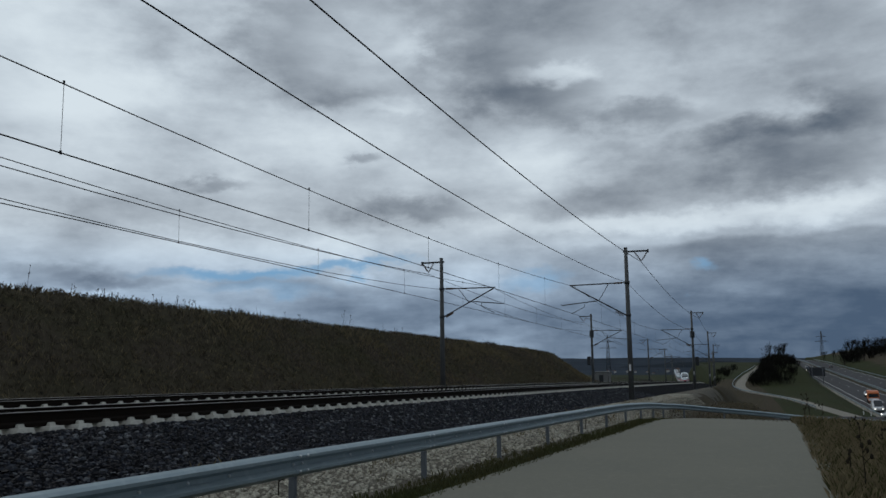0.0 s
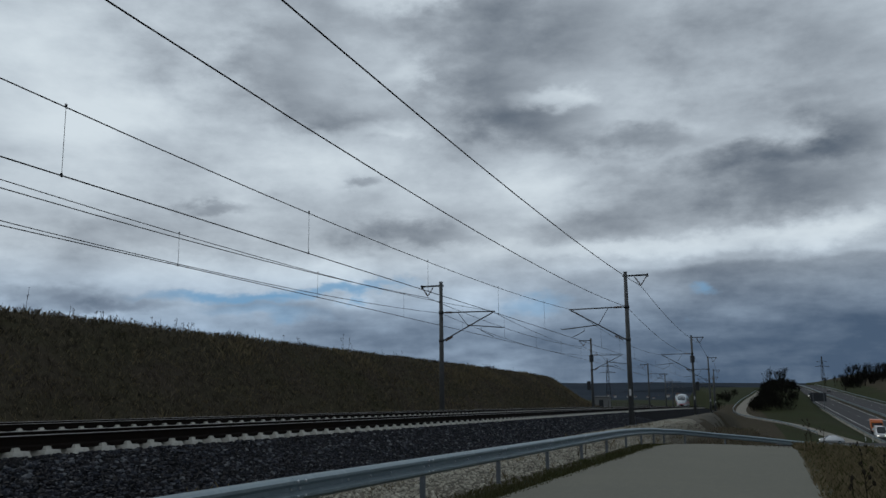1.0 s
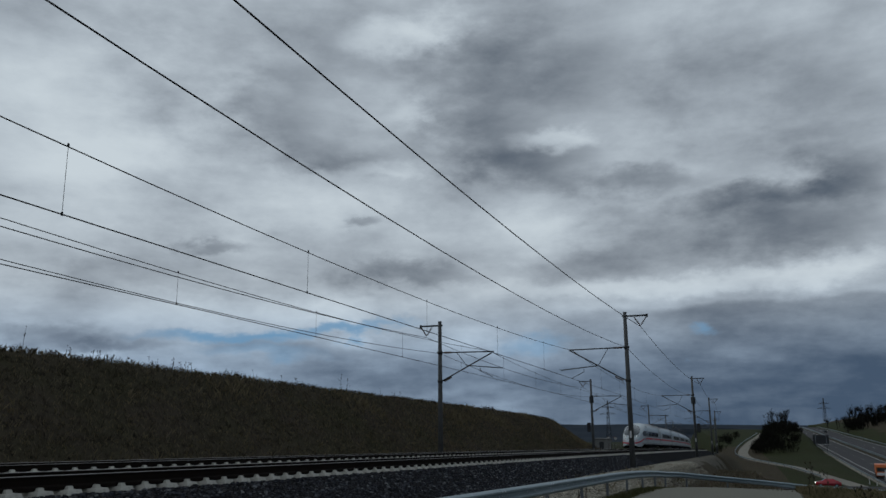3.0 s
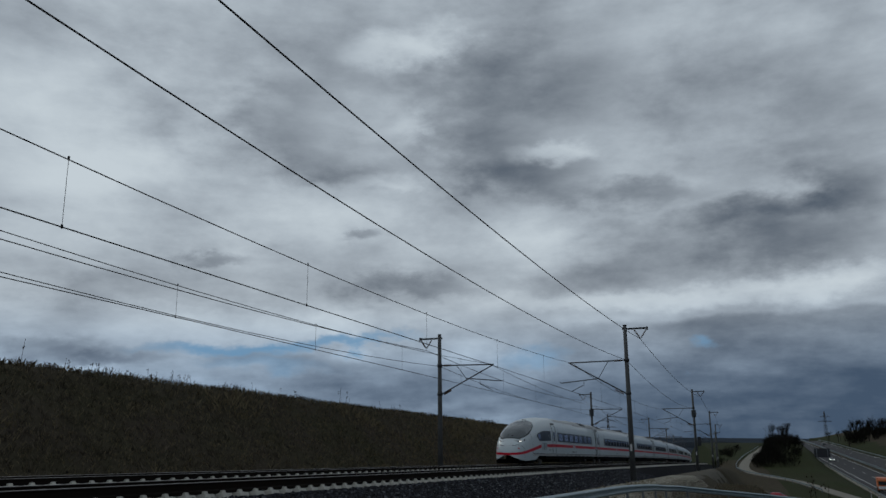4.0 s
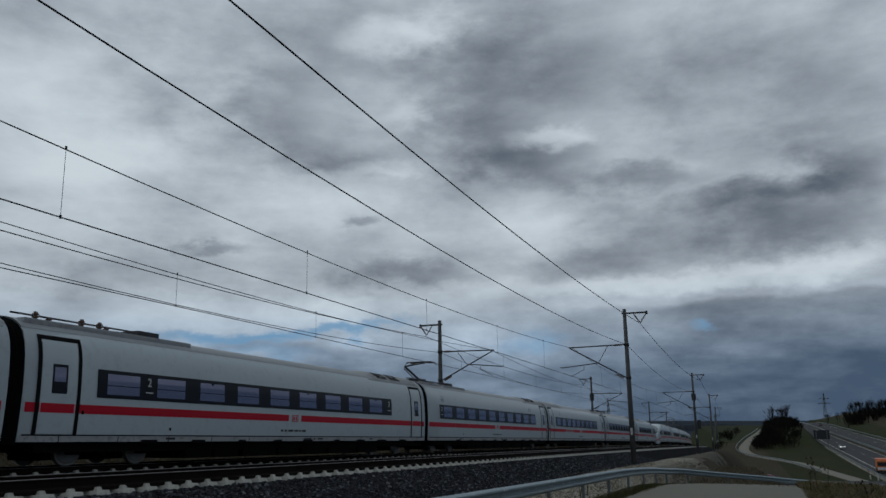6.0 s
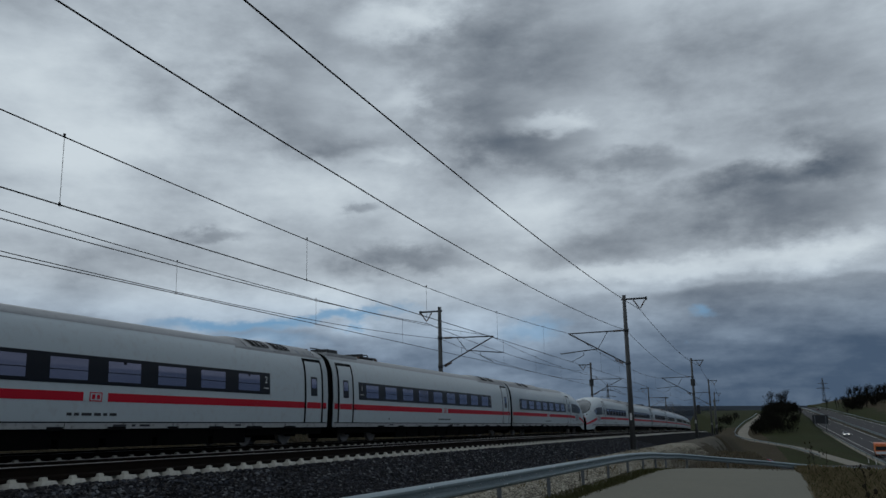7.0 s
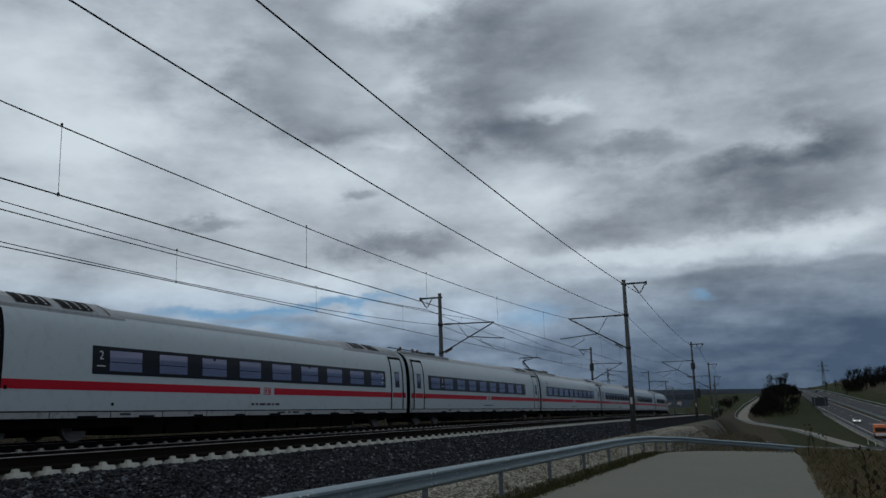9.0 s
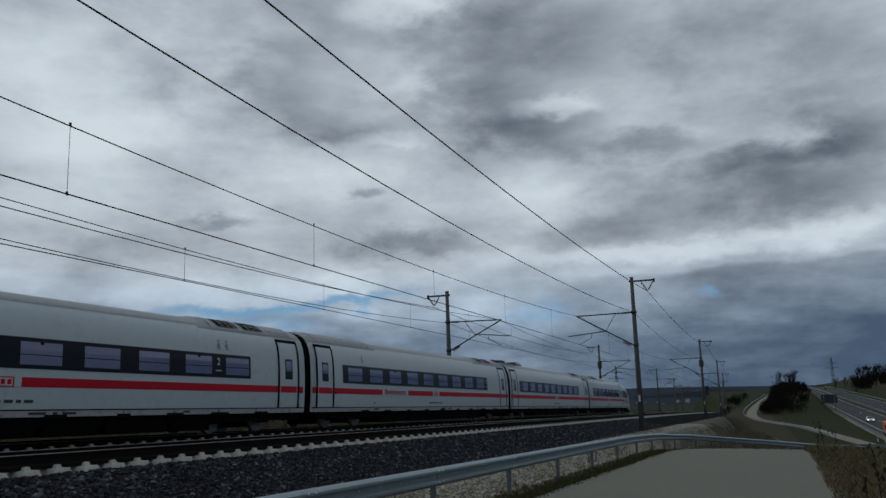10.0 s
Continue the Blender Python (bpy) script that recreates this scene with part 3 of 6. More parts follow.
def stones(name, count, region, size, mat, label, category, seed):
    """Loose broken stones strewn on a surface: region gives a place and its height."""
    rng = np.random.default_rng(seed)
    base = np.array([(-1, -1, -.6), (1, -1, -.6), (1, 1, -.6), (-1, 1, -.6), (-.6, -.6, .7), (.7, -.5, .6), (.6, .7, .7), (-.7, .5, .5)]) * .5
    quads = [(4, 5, 6, 7), (0, 1, 5, 4), (1, 2, 6, 5), (2, 3, 7, 6), (3, 0, 4, 7)]
    verts, faces = [], []
    for i in range(count):
        p = region(rng)
        k = size * (.55 + rng.random() ** 2 * 1.0)
        c, s_ = math.cos(rng.random() * 6.28), math.sin(rng.random() * 6.28)
        shape = base * (k * np.array([1, .6 + .5 * rng.random(), .5 + .5 * rng.random()])) * (1 + .5 * (rng.random((8, 3)) - .5))
        ang = rng.random() * 6.28
        ca, sa = math.cos(ang), math.sin(ang)
        tilt = (rng.random() - .5) * 1.4
        ct, st = math.cos(tilt), math.sin(tilt)
        x, y, z = shape[:, 0], shape[:, 1] * ct - shape[:, 2] * st, shape[:, 1] * st + shape[:, 2] * ct
        b = len(verts)
        for j in range(8):
            verts.append((p[0] + x[j] * ca - y[j] * sa, p[1] + x[j] * sa + y[j] * ca, p[2] + z[j]))
        faces.extend([tuple(b + q for q in f) for f in quads])
    tagged(put(name, mesh_of(name, verts, faces, mat)), label, category, kind="stuff")


def shoulder(rng):
    s = 1.5 + 68 * rng.random() ** 1.5
    L = 9.1 + rng.random() * 2.75
    return R(s, L, lerp_table([(9.1, -1.10), (9.25, -1.02), (11.45, -.44), (11.80, -.35), (11.85, -.36)], L) + .01)


def gravel_bank(rng):
    s = 5 + 75 * rng.random() ** 1.5
    L = 5.7 + rng.random() * 3.6
    return W(s, L, gz(s, L) + .015)


stones("ballast_stones", 42000, shoulder, .078, M["ballast_stone"], "loose dark broken ballast stones", "ballast", 3)
stones("gravel_stones", 21000, gravel_bank, .052, M["pale_stone"], "pale broken limestone gravel beside the guard rail", "gravel", 5)


# ---------------------------------------------------------------- catenary
MAST_R = [-3.5, 56.2, 113.2, 162.6, 216.8, 264.7]
MAST_L = [-2.0, 53.1, 108.4, 176.8, 228.6, 280.0]
R_MAST, L_MAST = NEAR - 3.84, FAR + 3.84
CONTACT, CARRIER = 5.06, 6.42


def local_frame(s, L, flip=False):
    a, b = R(s, L, 0), R(s + 1, L, 0)
    d = Vector((b.x - a.x, b.y - a.y, 0)).normalized()
    right = Vector((d.y, -d.x, 0))
    if flip:
        d, right = -d, -right
    return Matrix(((right.x, d.x, 0, a.x), (right.y, d.y, 0, a.y), (0, 0, 1, a.z), (0, 0, 0, 1)))


def make_mast(with_box, top, arm):
    """A spun-concrete mast; its track lies on local -x. Heights are over the rail."""
    mast = thing("catenary_mast", "tapered grey concrete catenary mast with a cantilever arm", "catenary mast", "catenary masts")
    bm = bmesh.new()
    add_tube(bm, (0, 0, -1.35), (0, 0, top), .20, .125, 16)
    put("pole", from_bm("pole", bm, M["concrete"], True), mast)
    bm = bmesh.new()
    add_box(bm, -.38, .38, -.38, .38, -1.5, -.98, .03)
    put("foundation", from_bm("foundation", bm, M["concrete"]), mast, "concrete foundation block")
    bm = bmesh.new()
    add_tube(bm, (0, 0, top - .02), (0, 0, top + .04), .14, .14, 16)
    put("cap", from_bm("cap", bm, M["steel"]), mast)
    bm = bmesh.new()
    add_box(bm, -.2, 1.55, -.05, .05, top - .32, top - .20, .01)
    add_box(bm, 1.48, 1.60, -.08, .08, top - .40, top - .16, .01)
    put("feeder_bracket", from_bm("feeder_bracket", bm, M["steel"]), mast)
    for x in (.62, 1.5):
        segs = []
        a, b = Vector((x, 0, top - .32)), Vector((1.06, 0, top - 1.0))
        for i in range(9):
            u, v = a.lerp(b, .1 + i * .09), a.lerp(b, .1 + i * .09 + .05)
            segs.append((u, v, .055))
        segs.append((a, b, .02))
        put("insulator", tube_mesh("insulator", segs, M["insulator"], 8), mast)
    tip = Vector((-4.15, 0, arm - .05))
    put("top_tube", tube_mesh("top_tube", [((-.15, 0, arm), tip, .045)], M["steel"]), mast)
    put("diagonal_tube", tube_mesh("diagonal_tube", [((-.15, 0, 4.9), tip + Vector((.1, 0, -.05)), .045)], M["steel"]), mast)
    mid = Vector((-2.05, 0, 5.98))
    put("strut", tube_mesh("strut", [(mid, (-1.3, 0, arm - .01), .022)], M["steel"]), mast)
    put("registration_tube", tube_mesh("registration_tube", [(mid, (-4.75, 0, 5.72), .035), ((-4.75, 0, 5.72), (-4.85, 0, 5.80), .02)], M["steel"]), mast)
    put("steady_arm", tube_mesh("steady_arm", [((-3.1, 0, 5.80), (-3.1, 0, 5.55), .02), ((-3.1, 0, 5.56), (-4.05, 0, 5.10), .022)], M["steel"]), mast)
    for za, zb in ((arm, arm - .01), (4.9, 5.22)):
        segs = [((-.35 - i * .07, 0, za + (zb - za) * i / 9), (-.39 - i * .07, 0, za + (zb - za) * i / 9), .075) for i in range(8)]
        put("insulator", tube_mesh("insulator", segs, M["insulator"], 8), mast)
    for z in (arm, 4.9):
        put("collar", tube_mesh("collar", [((0, 0, z - .1), (0, 0, z + .1), .19)], M["steel"], 12), mast)
    put("plate", box_mesh("plate", -.07, .07, -.225, -.205, 1.0, 1.45, M["white_letter"]), mast, "small white number plate")
    if with_box:
        bm = bmesh.new()
        add_tube(bm, (0, 0, 6.0), (0, 0, 6.9), .3, .3, 12)
        put("tension_drum", from_bm("tension_drum", bm, M["steel"]), mast)
        bm = bmesh.new()
        add_box(bm, .25, .70, -.22, .22, 2.2, 3.4, .03)
        put("tension_weight", from_bm("tension_weight", bm, M["sign_dark"]), mast, "dark stacked counterweight")
    return mast


for ss, L, flip, top, arm in ((MAST_R, R_MAST, False, 9.66, 7.2), (MAST_L, L_MAST, True, 9.2, 6.95)):
    plain_mast, boxed_mast = make_mast(False, top, arm), make_mast(True, top, arm)
    for i, s in enumerate(ss):
        src, m = boxed_mast if i == 2 else plain_mast, local_frame(s, L, flip)
        if i in (0, 2):
            src.matrix_basis = m
        else:
            copy_thing(src, m)


def sag(a, b, drop, n=14):
    return [a.lerp(b, i / n) - Vector((0, 0, drop * 4 * (i / n) * (1 - i / n))) for i in range(n + 1)]


def wire_thing(name, paths, r, label, category="overhead wire", group="overhead wires"):
    path = [p for i, q in enumerate(paths) for p in (q if i == 0 else q[1:])]
    ring = [(r * math.cos(i * math.tau / 6), r * math.sin(i * math.tau / 6)) for i in range(6)]
    return tagged(put(name, sweep(name, path, ring, M["wire"], True, True)), label, category, group)


def build_catenary(L, masts, arm, drop, first, step):
    wire_thing("contact_wire", [[R(s, L, CONTACT) for s in spread([(masts[0], masts[-1], 60)])]], .015, "taut dark copper contact wire")
    spans = [sag(R(a, L, arm), R(b, L, arm), drop) for a, b in zip(masts, masts[1:])]
    wire_thing("catenary_wire", spans, .014, "sagging dark carrier wire above the contact wire")
    clamp = box_mesh("clamp", -.018, .018, -.022, .022, -.03, .05, M["wire"], .006)
    s = first
    while s < 150:
        i = max(q for q in range(len(masts)) if masts[q] <= s)
        u = (s - masts[i]) / (masts[i + 1] - masts[i])
        if .04 < u < .96:
            lo = R(s, L, CONTACT)
            z = R(masts[i], L, arm).z * (1 - u) + R(masts[i + 1], L, arm).z * u - drop * 4 * u * (1 - u)
            hang = thing("dropper", "thin vertical dropper between carrier and contact wire", "dropper", "droppers")
            hang.matrix_basis = Matrix.Translation(lo)
            put("dropper_wire", tube_mesh("dropper_wire", [((0, 0, 0), (0, 0, z - lo.z), .006)], M["wire"], 5), hang)
            put("clamp", clamp, hang)
            put("clamp", clamp, hang, m=Matrix.Translation((0, 0, z - lo.z)))
        s += step


build_catenary(NEAR, MAST_R, 7.1, .76, 2.0, 9.2)
build_catenary(FAR, MAST_L, 6.95, .80, 2.9, 8.9)
for L, masts, side, hang, low in ((R_MAST, MAST_R, -1, 8.62, 7.2), (L_MAST, MAST_L, 1, 8.1, 6.9)):
    wire_thing("feeder_wire", [sag(R(a, L + side * 1.06, hang), R(b, L + side * 1.06, hang), .64) for a, b in zip(masts, masts[1:])], .020, "thick dark feeder wire on the mast brackets")
    wire_thing("return_wire", [sag(R(a, L, low + (.12 if a == -3.5 else 0)), R(b, L, low), .82) for a, b in zip(masts, masts[1:])], .016, "dark return wire slung from mast to mast")


# ---------------------------------------------------------------- guard rail
def build_guard_rail():
    rail = thing("guard_rail", "galvanised steel guard rail on posts beside the road", "guard rail")
    line = [(s, 5.6) for s in spread([(-11.5, 44.5, 28)])]
    # the bend to the right, falling away over the brow
    tail = [(47.5, 5.2, -3.44), (51, 3.6, -3.85), (53, 1.0, -4.2), (53.2, -2.2, -4.48), (51.5, -6.0, -4.47), (49, -10, -4.42), (46, -15, -4.40)]
    straight = [Vector((s, L, railz(s) - .28 - .0065 * max(0, s - 8) - .0012 * max(0, s - 28) ** 2)) for s, L in line]
    bendp = [straight[-2], straight[-1]] + [Vector((s, L, z + EYE)) for s, L, z in tail]
    all_sl = straight[:-2] + catmull(bendp, 6)
    pts = [W(p.x, p.y, p.z) for p in all_sl]
    prof = [(.0, 0), (.045, -.02), (.08, -.05), (.08, -.085), (.0, -.13), (.0, -.18), (.08, -.225), (.08, -.26), (.045, -.29), (0, -.31),
            (-.006, -.305), (.038, -.285), (.072, -.258), (.072, -.228), (-.008, -.183), (-.008, -.127), (.072, -.082), (.072, -.052), (.04, -.026), (-.006, -.006)]
    # cut into 4 m beams
    dist = [0.0]
    for a, b in zip(pts, pts[1:]):
        dist.append(dist[-1] + (b - a).length)

    def at(d):
        d = min(max(d, 0), dist[-1] - 1e-4)
        for i in range(len(pts) - 1):
            if dist[i + 1] >= d:
                return pts[i].lerp(pts[i + 1], (d - dist[i]) / max(1e-6, dist[i + 1] - dist[i]))
        return pts[-1]
    first = 11.5 + 8.55 - 20.0
    n = int((dist[-1] - first) / 4.0)
    post_bm = bmesh.new()
    add_box(post_bm, -.10, -.012, -.03, .03, -1.35, -.03, .006)
    post_me = from_bm("post", post_bm, M["shaded_zinc"])
    bolt_bm = bmesh.new()
    bmesh.ops.create_uvsphere(bolt_bm, u_segments=8, v_segments=5, radius=.018)
    bolt_me = from_bm("bolt", bolt_bm, M["bolt"])
    for i in range(n):
        d0 = first + 4 * i
        beam = [at(d0 + q * .5 - (.12 if q == 0 else 0)) for q in range(9)]
        lap = .004 * (i % 2)
        put("beam", sweep("beam", beam, [(u + lap, v) for u, v in prof], M["zinc"], True, False), rail)
        p, q = at(d0), at(d0 + .3)
        d = Vector((q.x - p.x, q.y - p.y, 0)).normalized()
        side = Vector((d.y, -d.x, 0))
        m = Matrix(((side.x, d.x, 0, p.x), (side.y, d.y, 0, p.y), (0, 0, 1, p.z), (0, 0, 0, 1)))
        put("post", post_me, rail, m=m)
        if d0 < 40:
            for along, drop, out in ((-.1, -.155, .012), (.1, -.155, .012), (1.33, -.155, .006), (2.0, -.155, .006), (2.66, -.155, .006), (-.05, -.06, .085), (-.05, -.24, .085), (.12, -.06, .085), (.12, -.24, .085)):
                c = at(d0 + along) + side * (out + .004) + Vector((0, 0, drop))
                put("bolt", bolt_me, rail, m=Matrix.Translation(c))


build_guard_rail()


# ---------------------------------------------------------------- the train
SECTION = [(0.0, 3.85), (.45, 3.82), (.80, 3.73), (1.05, 3.58), (1.22, 3.38), (1.33, 3.12), (1.40, 2.80), (1.44, 2.35), (1.462, 1.9), (1.462, 1.45), (1.45, 1.0), (1.43, .70)]
NOSE_TOP = [(0, .86), (.02, .98), (.05, 1.09), (.08, 1.17), (.22, 1.42), (.45, 1.64), (.8, 1.92), (1.25, 2.28), (1.86, 2.64), (2.4, 2.87), (3.2, 3.14), (4.0, 3.35), (5.0, 3.53), (6.0, 3.66), (7.5, 3.78), (9.5, 3.85)]
NOSE_W = [(0, .10), (.02, .30), (.05, .47), (.08, .58), (.14, .71), (.22, .82), (.45, .97), (.8, 1.10), (1.3, 1.21), (2.0, 1.30), (3.0, 1.385), (4.0, 1.43), (5.5, 1.462)]
NOSE_LOW = [(0, .76), (.02, .66), (.05, .59), (.08, .54), (.3, .42), (.8, .34), (2.0, .36), (3.0, .42), (3.3, .50), (3.75, .70)]
STRIPE_Z = [(0, .82), (.85, .94), (2.3, 1.16), (3.5, 1.34), (4.5, 1.46), (5.6, 1.537)]


def skin(d, k, out=0.0):
    """Point of the body's skin d metres behind the nose tip, at k along the section (0 roof centre, 11 sill). out: proud of it."""
    sgn = 1 if k >= 0 else -1
    k = abs(k)
    i = min(int(k), len(SECTION) - 2)
    f = k - i
    x = SECTION[i][0] + (SECTION[i + 1][0] - SECTION[i][0]) * f
    z = SECTION[i][1] + (SECTION[i + 1][1] - SECTION[i][1]) * f
    top, wide, low = lerp_table(NOSE_TOP, d), lerp_table(NOSE_W, d), lerp_table(NOSE_LOW, d)
    zz = low + (z - .70) / 3.15 * (top - low)
    xx = x * wide / 1.462
    nx, nz = x / 1.462, (z - 2.0) / 1.85 * (1 if z > 2.6 else 0)
    n = Vector((nx, 0, nz))
    n.normalize()
    return Vector((sgn * (xx + n.x * out), d, zz + n.z * out))


def level(z):
    """k at which the plain section has the height z."""
    for i in range(len(SECTION) - 1):
        if SECTION[i][1] >= z >= SECTION[i + 1][1]:
            return i + (SECTION[i][1] - z) / (SECTION[i][1] - SECTION[i + 1][1])
    return 11.0


def nose_level(d, z):
    """k at which the skin has the true height z at d."""
    top, low = lerp_table(NOSE_TOP, d), lerp_table(NOSE_LOW, d)
    return level(.70 + (z - low) / (top - low) * 3.15)


def patch(name, rows, mat, out, tip, sides=(1, -1), smooth_shade=True, depth=0.0):
    """A panel that follows the skin: rows of (d, k from, k to); tip: local y of the nose tip (the car points to +y)."""
    verts, faces = [], []
    n = 6 if max(abs(b - a) for _, a, b in rows) < 1.2 else 24
    for side in sides:
        b = len(verts)
        for d, k0, k1 in rows:
            for j in range(n + 1):
                p = skin(d, side * (k0 + (k1 - k0) * j / n), out)
                verts.append((p.x, tip - p.y, p.z))
        for i in range(len(rows) - 1):
            for j in range(n):
                q = (b + i * (n + 1) + j, b + i * (n + 1) + j + 1, b + (i + 1) * (n + 1) + j + 1, b + (i + 1) * (n + 1) + j)
                faces.append(q if side > 0 else q[::-1])
    return mesh_of(name, verts, faces, mat, smooth_shade)


def flat_rows(d0, d1, z0, z1, step=2.0):
    n = max(1, round((d1 - d0) / step))
    return [(d0 + (d1 - d0) * i / n, level(z0), level(z1)) for i in range(n + 1)]


def text_mesh(name, words, size, mat, depth=.004):
    cu = bpy.data.curves.new(name, "FONT")
    cu.body, cu.size, cu.extrude, cu.align_x = words, size, depth, "CENTER"
    ob = bpy.data.objects.new(name, cu)
    me = bpy.data.meshes.new_from_object(ob)
    me.name = name
    me.materials.clear()
    me.materials.append(mat)
    bpy.data.objects.remove(ob)
    return me


def side_pose(y, z, side, out=.012):
    """Pose of writing that stands upright on the side wall."""
    k = level(z)
    p = skin(20, k, out)
    lean = math.degrees(math.atan2(SECTION[int(k)][0] - SECTION[min(11, int(k) + 1)][0], SECTION[int(k)][1] - SECTION[min(11, int(k) + 1)][1]))
    return Matrix.Translation((side * p.x, y, p.z)) @ pose(0, 0, 0, 90 + lean, 0, 90 * side)


def add_doors(coach, tip, places, glass_label="dark glazed door"):
    for d0, d1 in places:
        for side in (1, -1):
            door = put("door", patch("door", [(d0 + (d1 - d0) * q / 3, level(3.25), level(.90)) for q in range(4)], M["paint_white"], .006, tip, (side,)), coach, "white plug door with a narrow window")
            for e0, e1, ka, kb in ((d0 - .14, d0 - .02, 3.30, .88), (d1 + .02, d1 + .14, 3.30, .88), (d0 - .14, d1 + .14, 3.36, 3.24)):
                put("door_seal", patch("door_seal", flat_rows(e0, e1, ka, kb, .3), M["seam"], .009, tip, (side,)), door, "black door seal")
            c = (d0 + d1) / 2
            put("door_stripe", patch("door_stripe", flat_rows(d0 + .03, d1 - .03, 1.655, 1.42, .5), M["paint_red"], .009, tip, (side,)), door, "red stripe carried over the door")
            put("door_window", patch("door_window", flat_rows(c - .24, c + .24, 2.64, 1.90, .3), M["window_band"], .010, tip, (side,)), door)
            put("door_pane", patch("door_pane", flat_rows(c - .18, c + .18, 2.57, 2.20, .3), M["window_glass"], .014, tip, (side,)), door)
            put("door_button", patch("door_button", flat_rows(d1 + .22, d1 + .30, 1.50, 1.40, .3), M["seam"], .010, tip, (side,)), door)


def add_windows(coach, tip, d0, d1, first, count, number, marks, step=1.925, width=1.22):
    """The black band from d0 to d1 with panes from first on; marks: places of the class number."""
    band = put("window_band", patch("window_band", flat_rows(d0, d1, 2.62, 1.86), M["window_band"], .008, tip), coach, "long black glazed window band")
    for i in range(count):
        a, b = first + step * i, first + step * i + width
        for side in (1, -1):
            pane = put("pane", patch("pane", flat_rows(a, b, 2.52, 1.96, .8), M["window_glass"], .014, tip, (side,)), band)
            put("blind_edge", patch("blind_edge", flat_rows(a, b, 2.215, 2.195, .8), M["seam"], .017, tip, (side,)), pane)
            if i % 3 == 2:
                put("blind_grip", patch("blind_grip", flat_rows((a + b) / 2 - .05, (a + b) / 2 + .05, 2.52, 2.46, .3), M["seam"], .017, tip, (side,)), pane)
    for dn in marks:
        for side in (1, -1):
            put("class_number", text_mesh("class_number", number, .34, M["white_letter"]), band, "white class number", side_pose(tip - dn, 2.26, side, .016))
            put("caption_bar", box_mesh("caption_bar", -.15, .15, -.015, .015, 0, .006, M["white_letter"]), band, m=side_pose(tip - dn, 2.08, side, .016))


def pictograms(coach, tip, places):
    """Small grey symbols above the windows: a round head over a plain body."""
    for d in places:
        for side in (1, -1):
            bm = bmesh.new()
            add_box(bm, -.05, .05, -.16, .06, 0, .004)
            g = bmesh.ops.create_circle(bm, cap_ends=True, segments=10, radius=.05)
            for v in g["verts"]:
                v.co += Vector((0, .13, .003))
            add_box(bm, -.11, .05, -.06, -.02, 0, .004)
            put("pictogram", from_bm("pictogram", bm, M["grey_letter"]), coach, "small grey symbol", side_pose(tip - d, 2.92, side, .012))


def flank_writing(coach, tip, d):
    """Registration and service marks: rows of small plain bars."""
    for side in (1, -1):
        x = d
        for w in (.16, .16, .34, .24, .14, .26):
            put("registration_bar", patch("registration_bar", flat_rows(x, x + w, 1.115, 1.04, .4), M["dark_letter"], .007, tip, (side,)), coach)
            x += w + .08
        for x, w in ((d + 1.6, .5), (d + 2.3, .14), (d + 2.6, .42), (d - 6.0, .4), (d + 7.0, .3)):
            put("sill_mark", patch("sill_mark", flat_rows(x, x + w, .815, .755, .4), M["dark_letter"], .016, tip, (side,)), coach)


def bogie(coach, y):
    b = thing("bogie", "", "")
    b.name = "bogie"
    b.parent = coach
    b.matrix_basis = Matrix.Translation((0, y, .07))
    bm = bmesh.new()
    for sx in (-1, 1):
        add_box(bm, sx * 1.0 - .09, sx * 1.0 + .09, -1.75, 1.75, .42, .66, .04)
        for yy in (-1.25, 1.25):
            add_box(bm, sx * 1.08 - .12, sx * 1.08 + .12, yy - .22, yy + .22, .30, .62, .05)
        add_tube(bm, (sx * 1.18, -.7, .62), (sx * 1.18, .6, .5), .05, .05, 8)
    add_box(bm, -1, 1, -.3, .3, .45, .7, .04)
    # added block that fills the see-through gap between the wheels with black
    add_box(bm, -.6, .6, -1.9, 1.9, .16, .62, .04)
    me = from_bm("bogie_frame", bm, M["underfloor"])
    coach_b = put("bogie_frame", me, b)
    for yy in (-1.25, 1.25):
        for sx in (-1, 1):
            bm = bmesh.new()
            add_tube(bm, (sx * .685, yy, .46), (sx * .825, yy, .46), .46, .455, 24)
            add_tube(bm, (sx * .825, yy, .46), (sx * .84, yy, .46), .40, .36, 24)
            put("wheel", from_bm("wheel", bm, M["wheel_steel"]), b, "worn steel wheel")
    return b


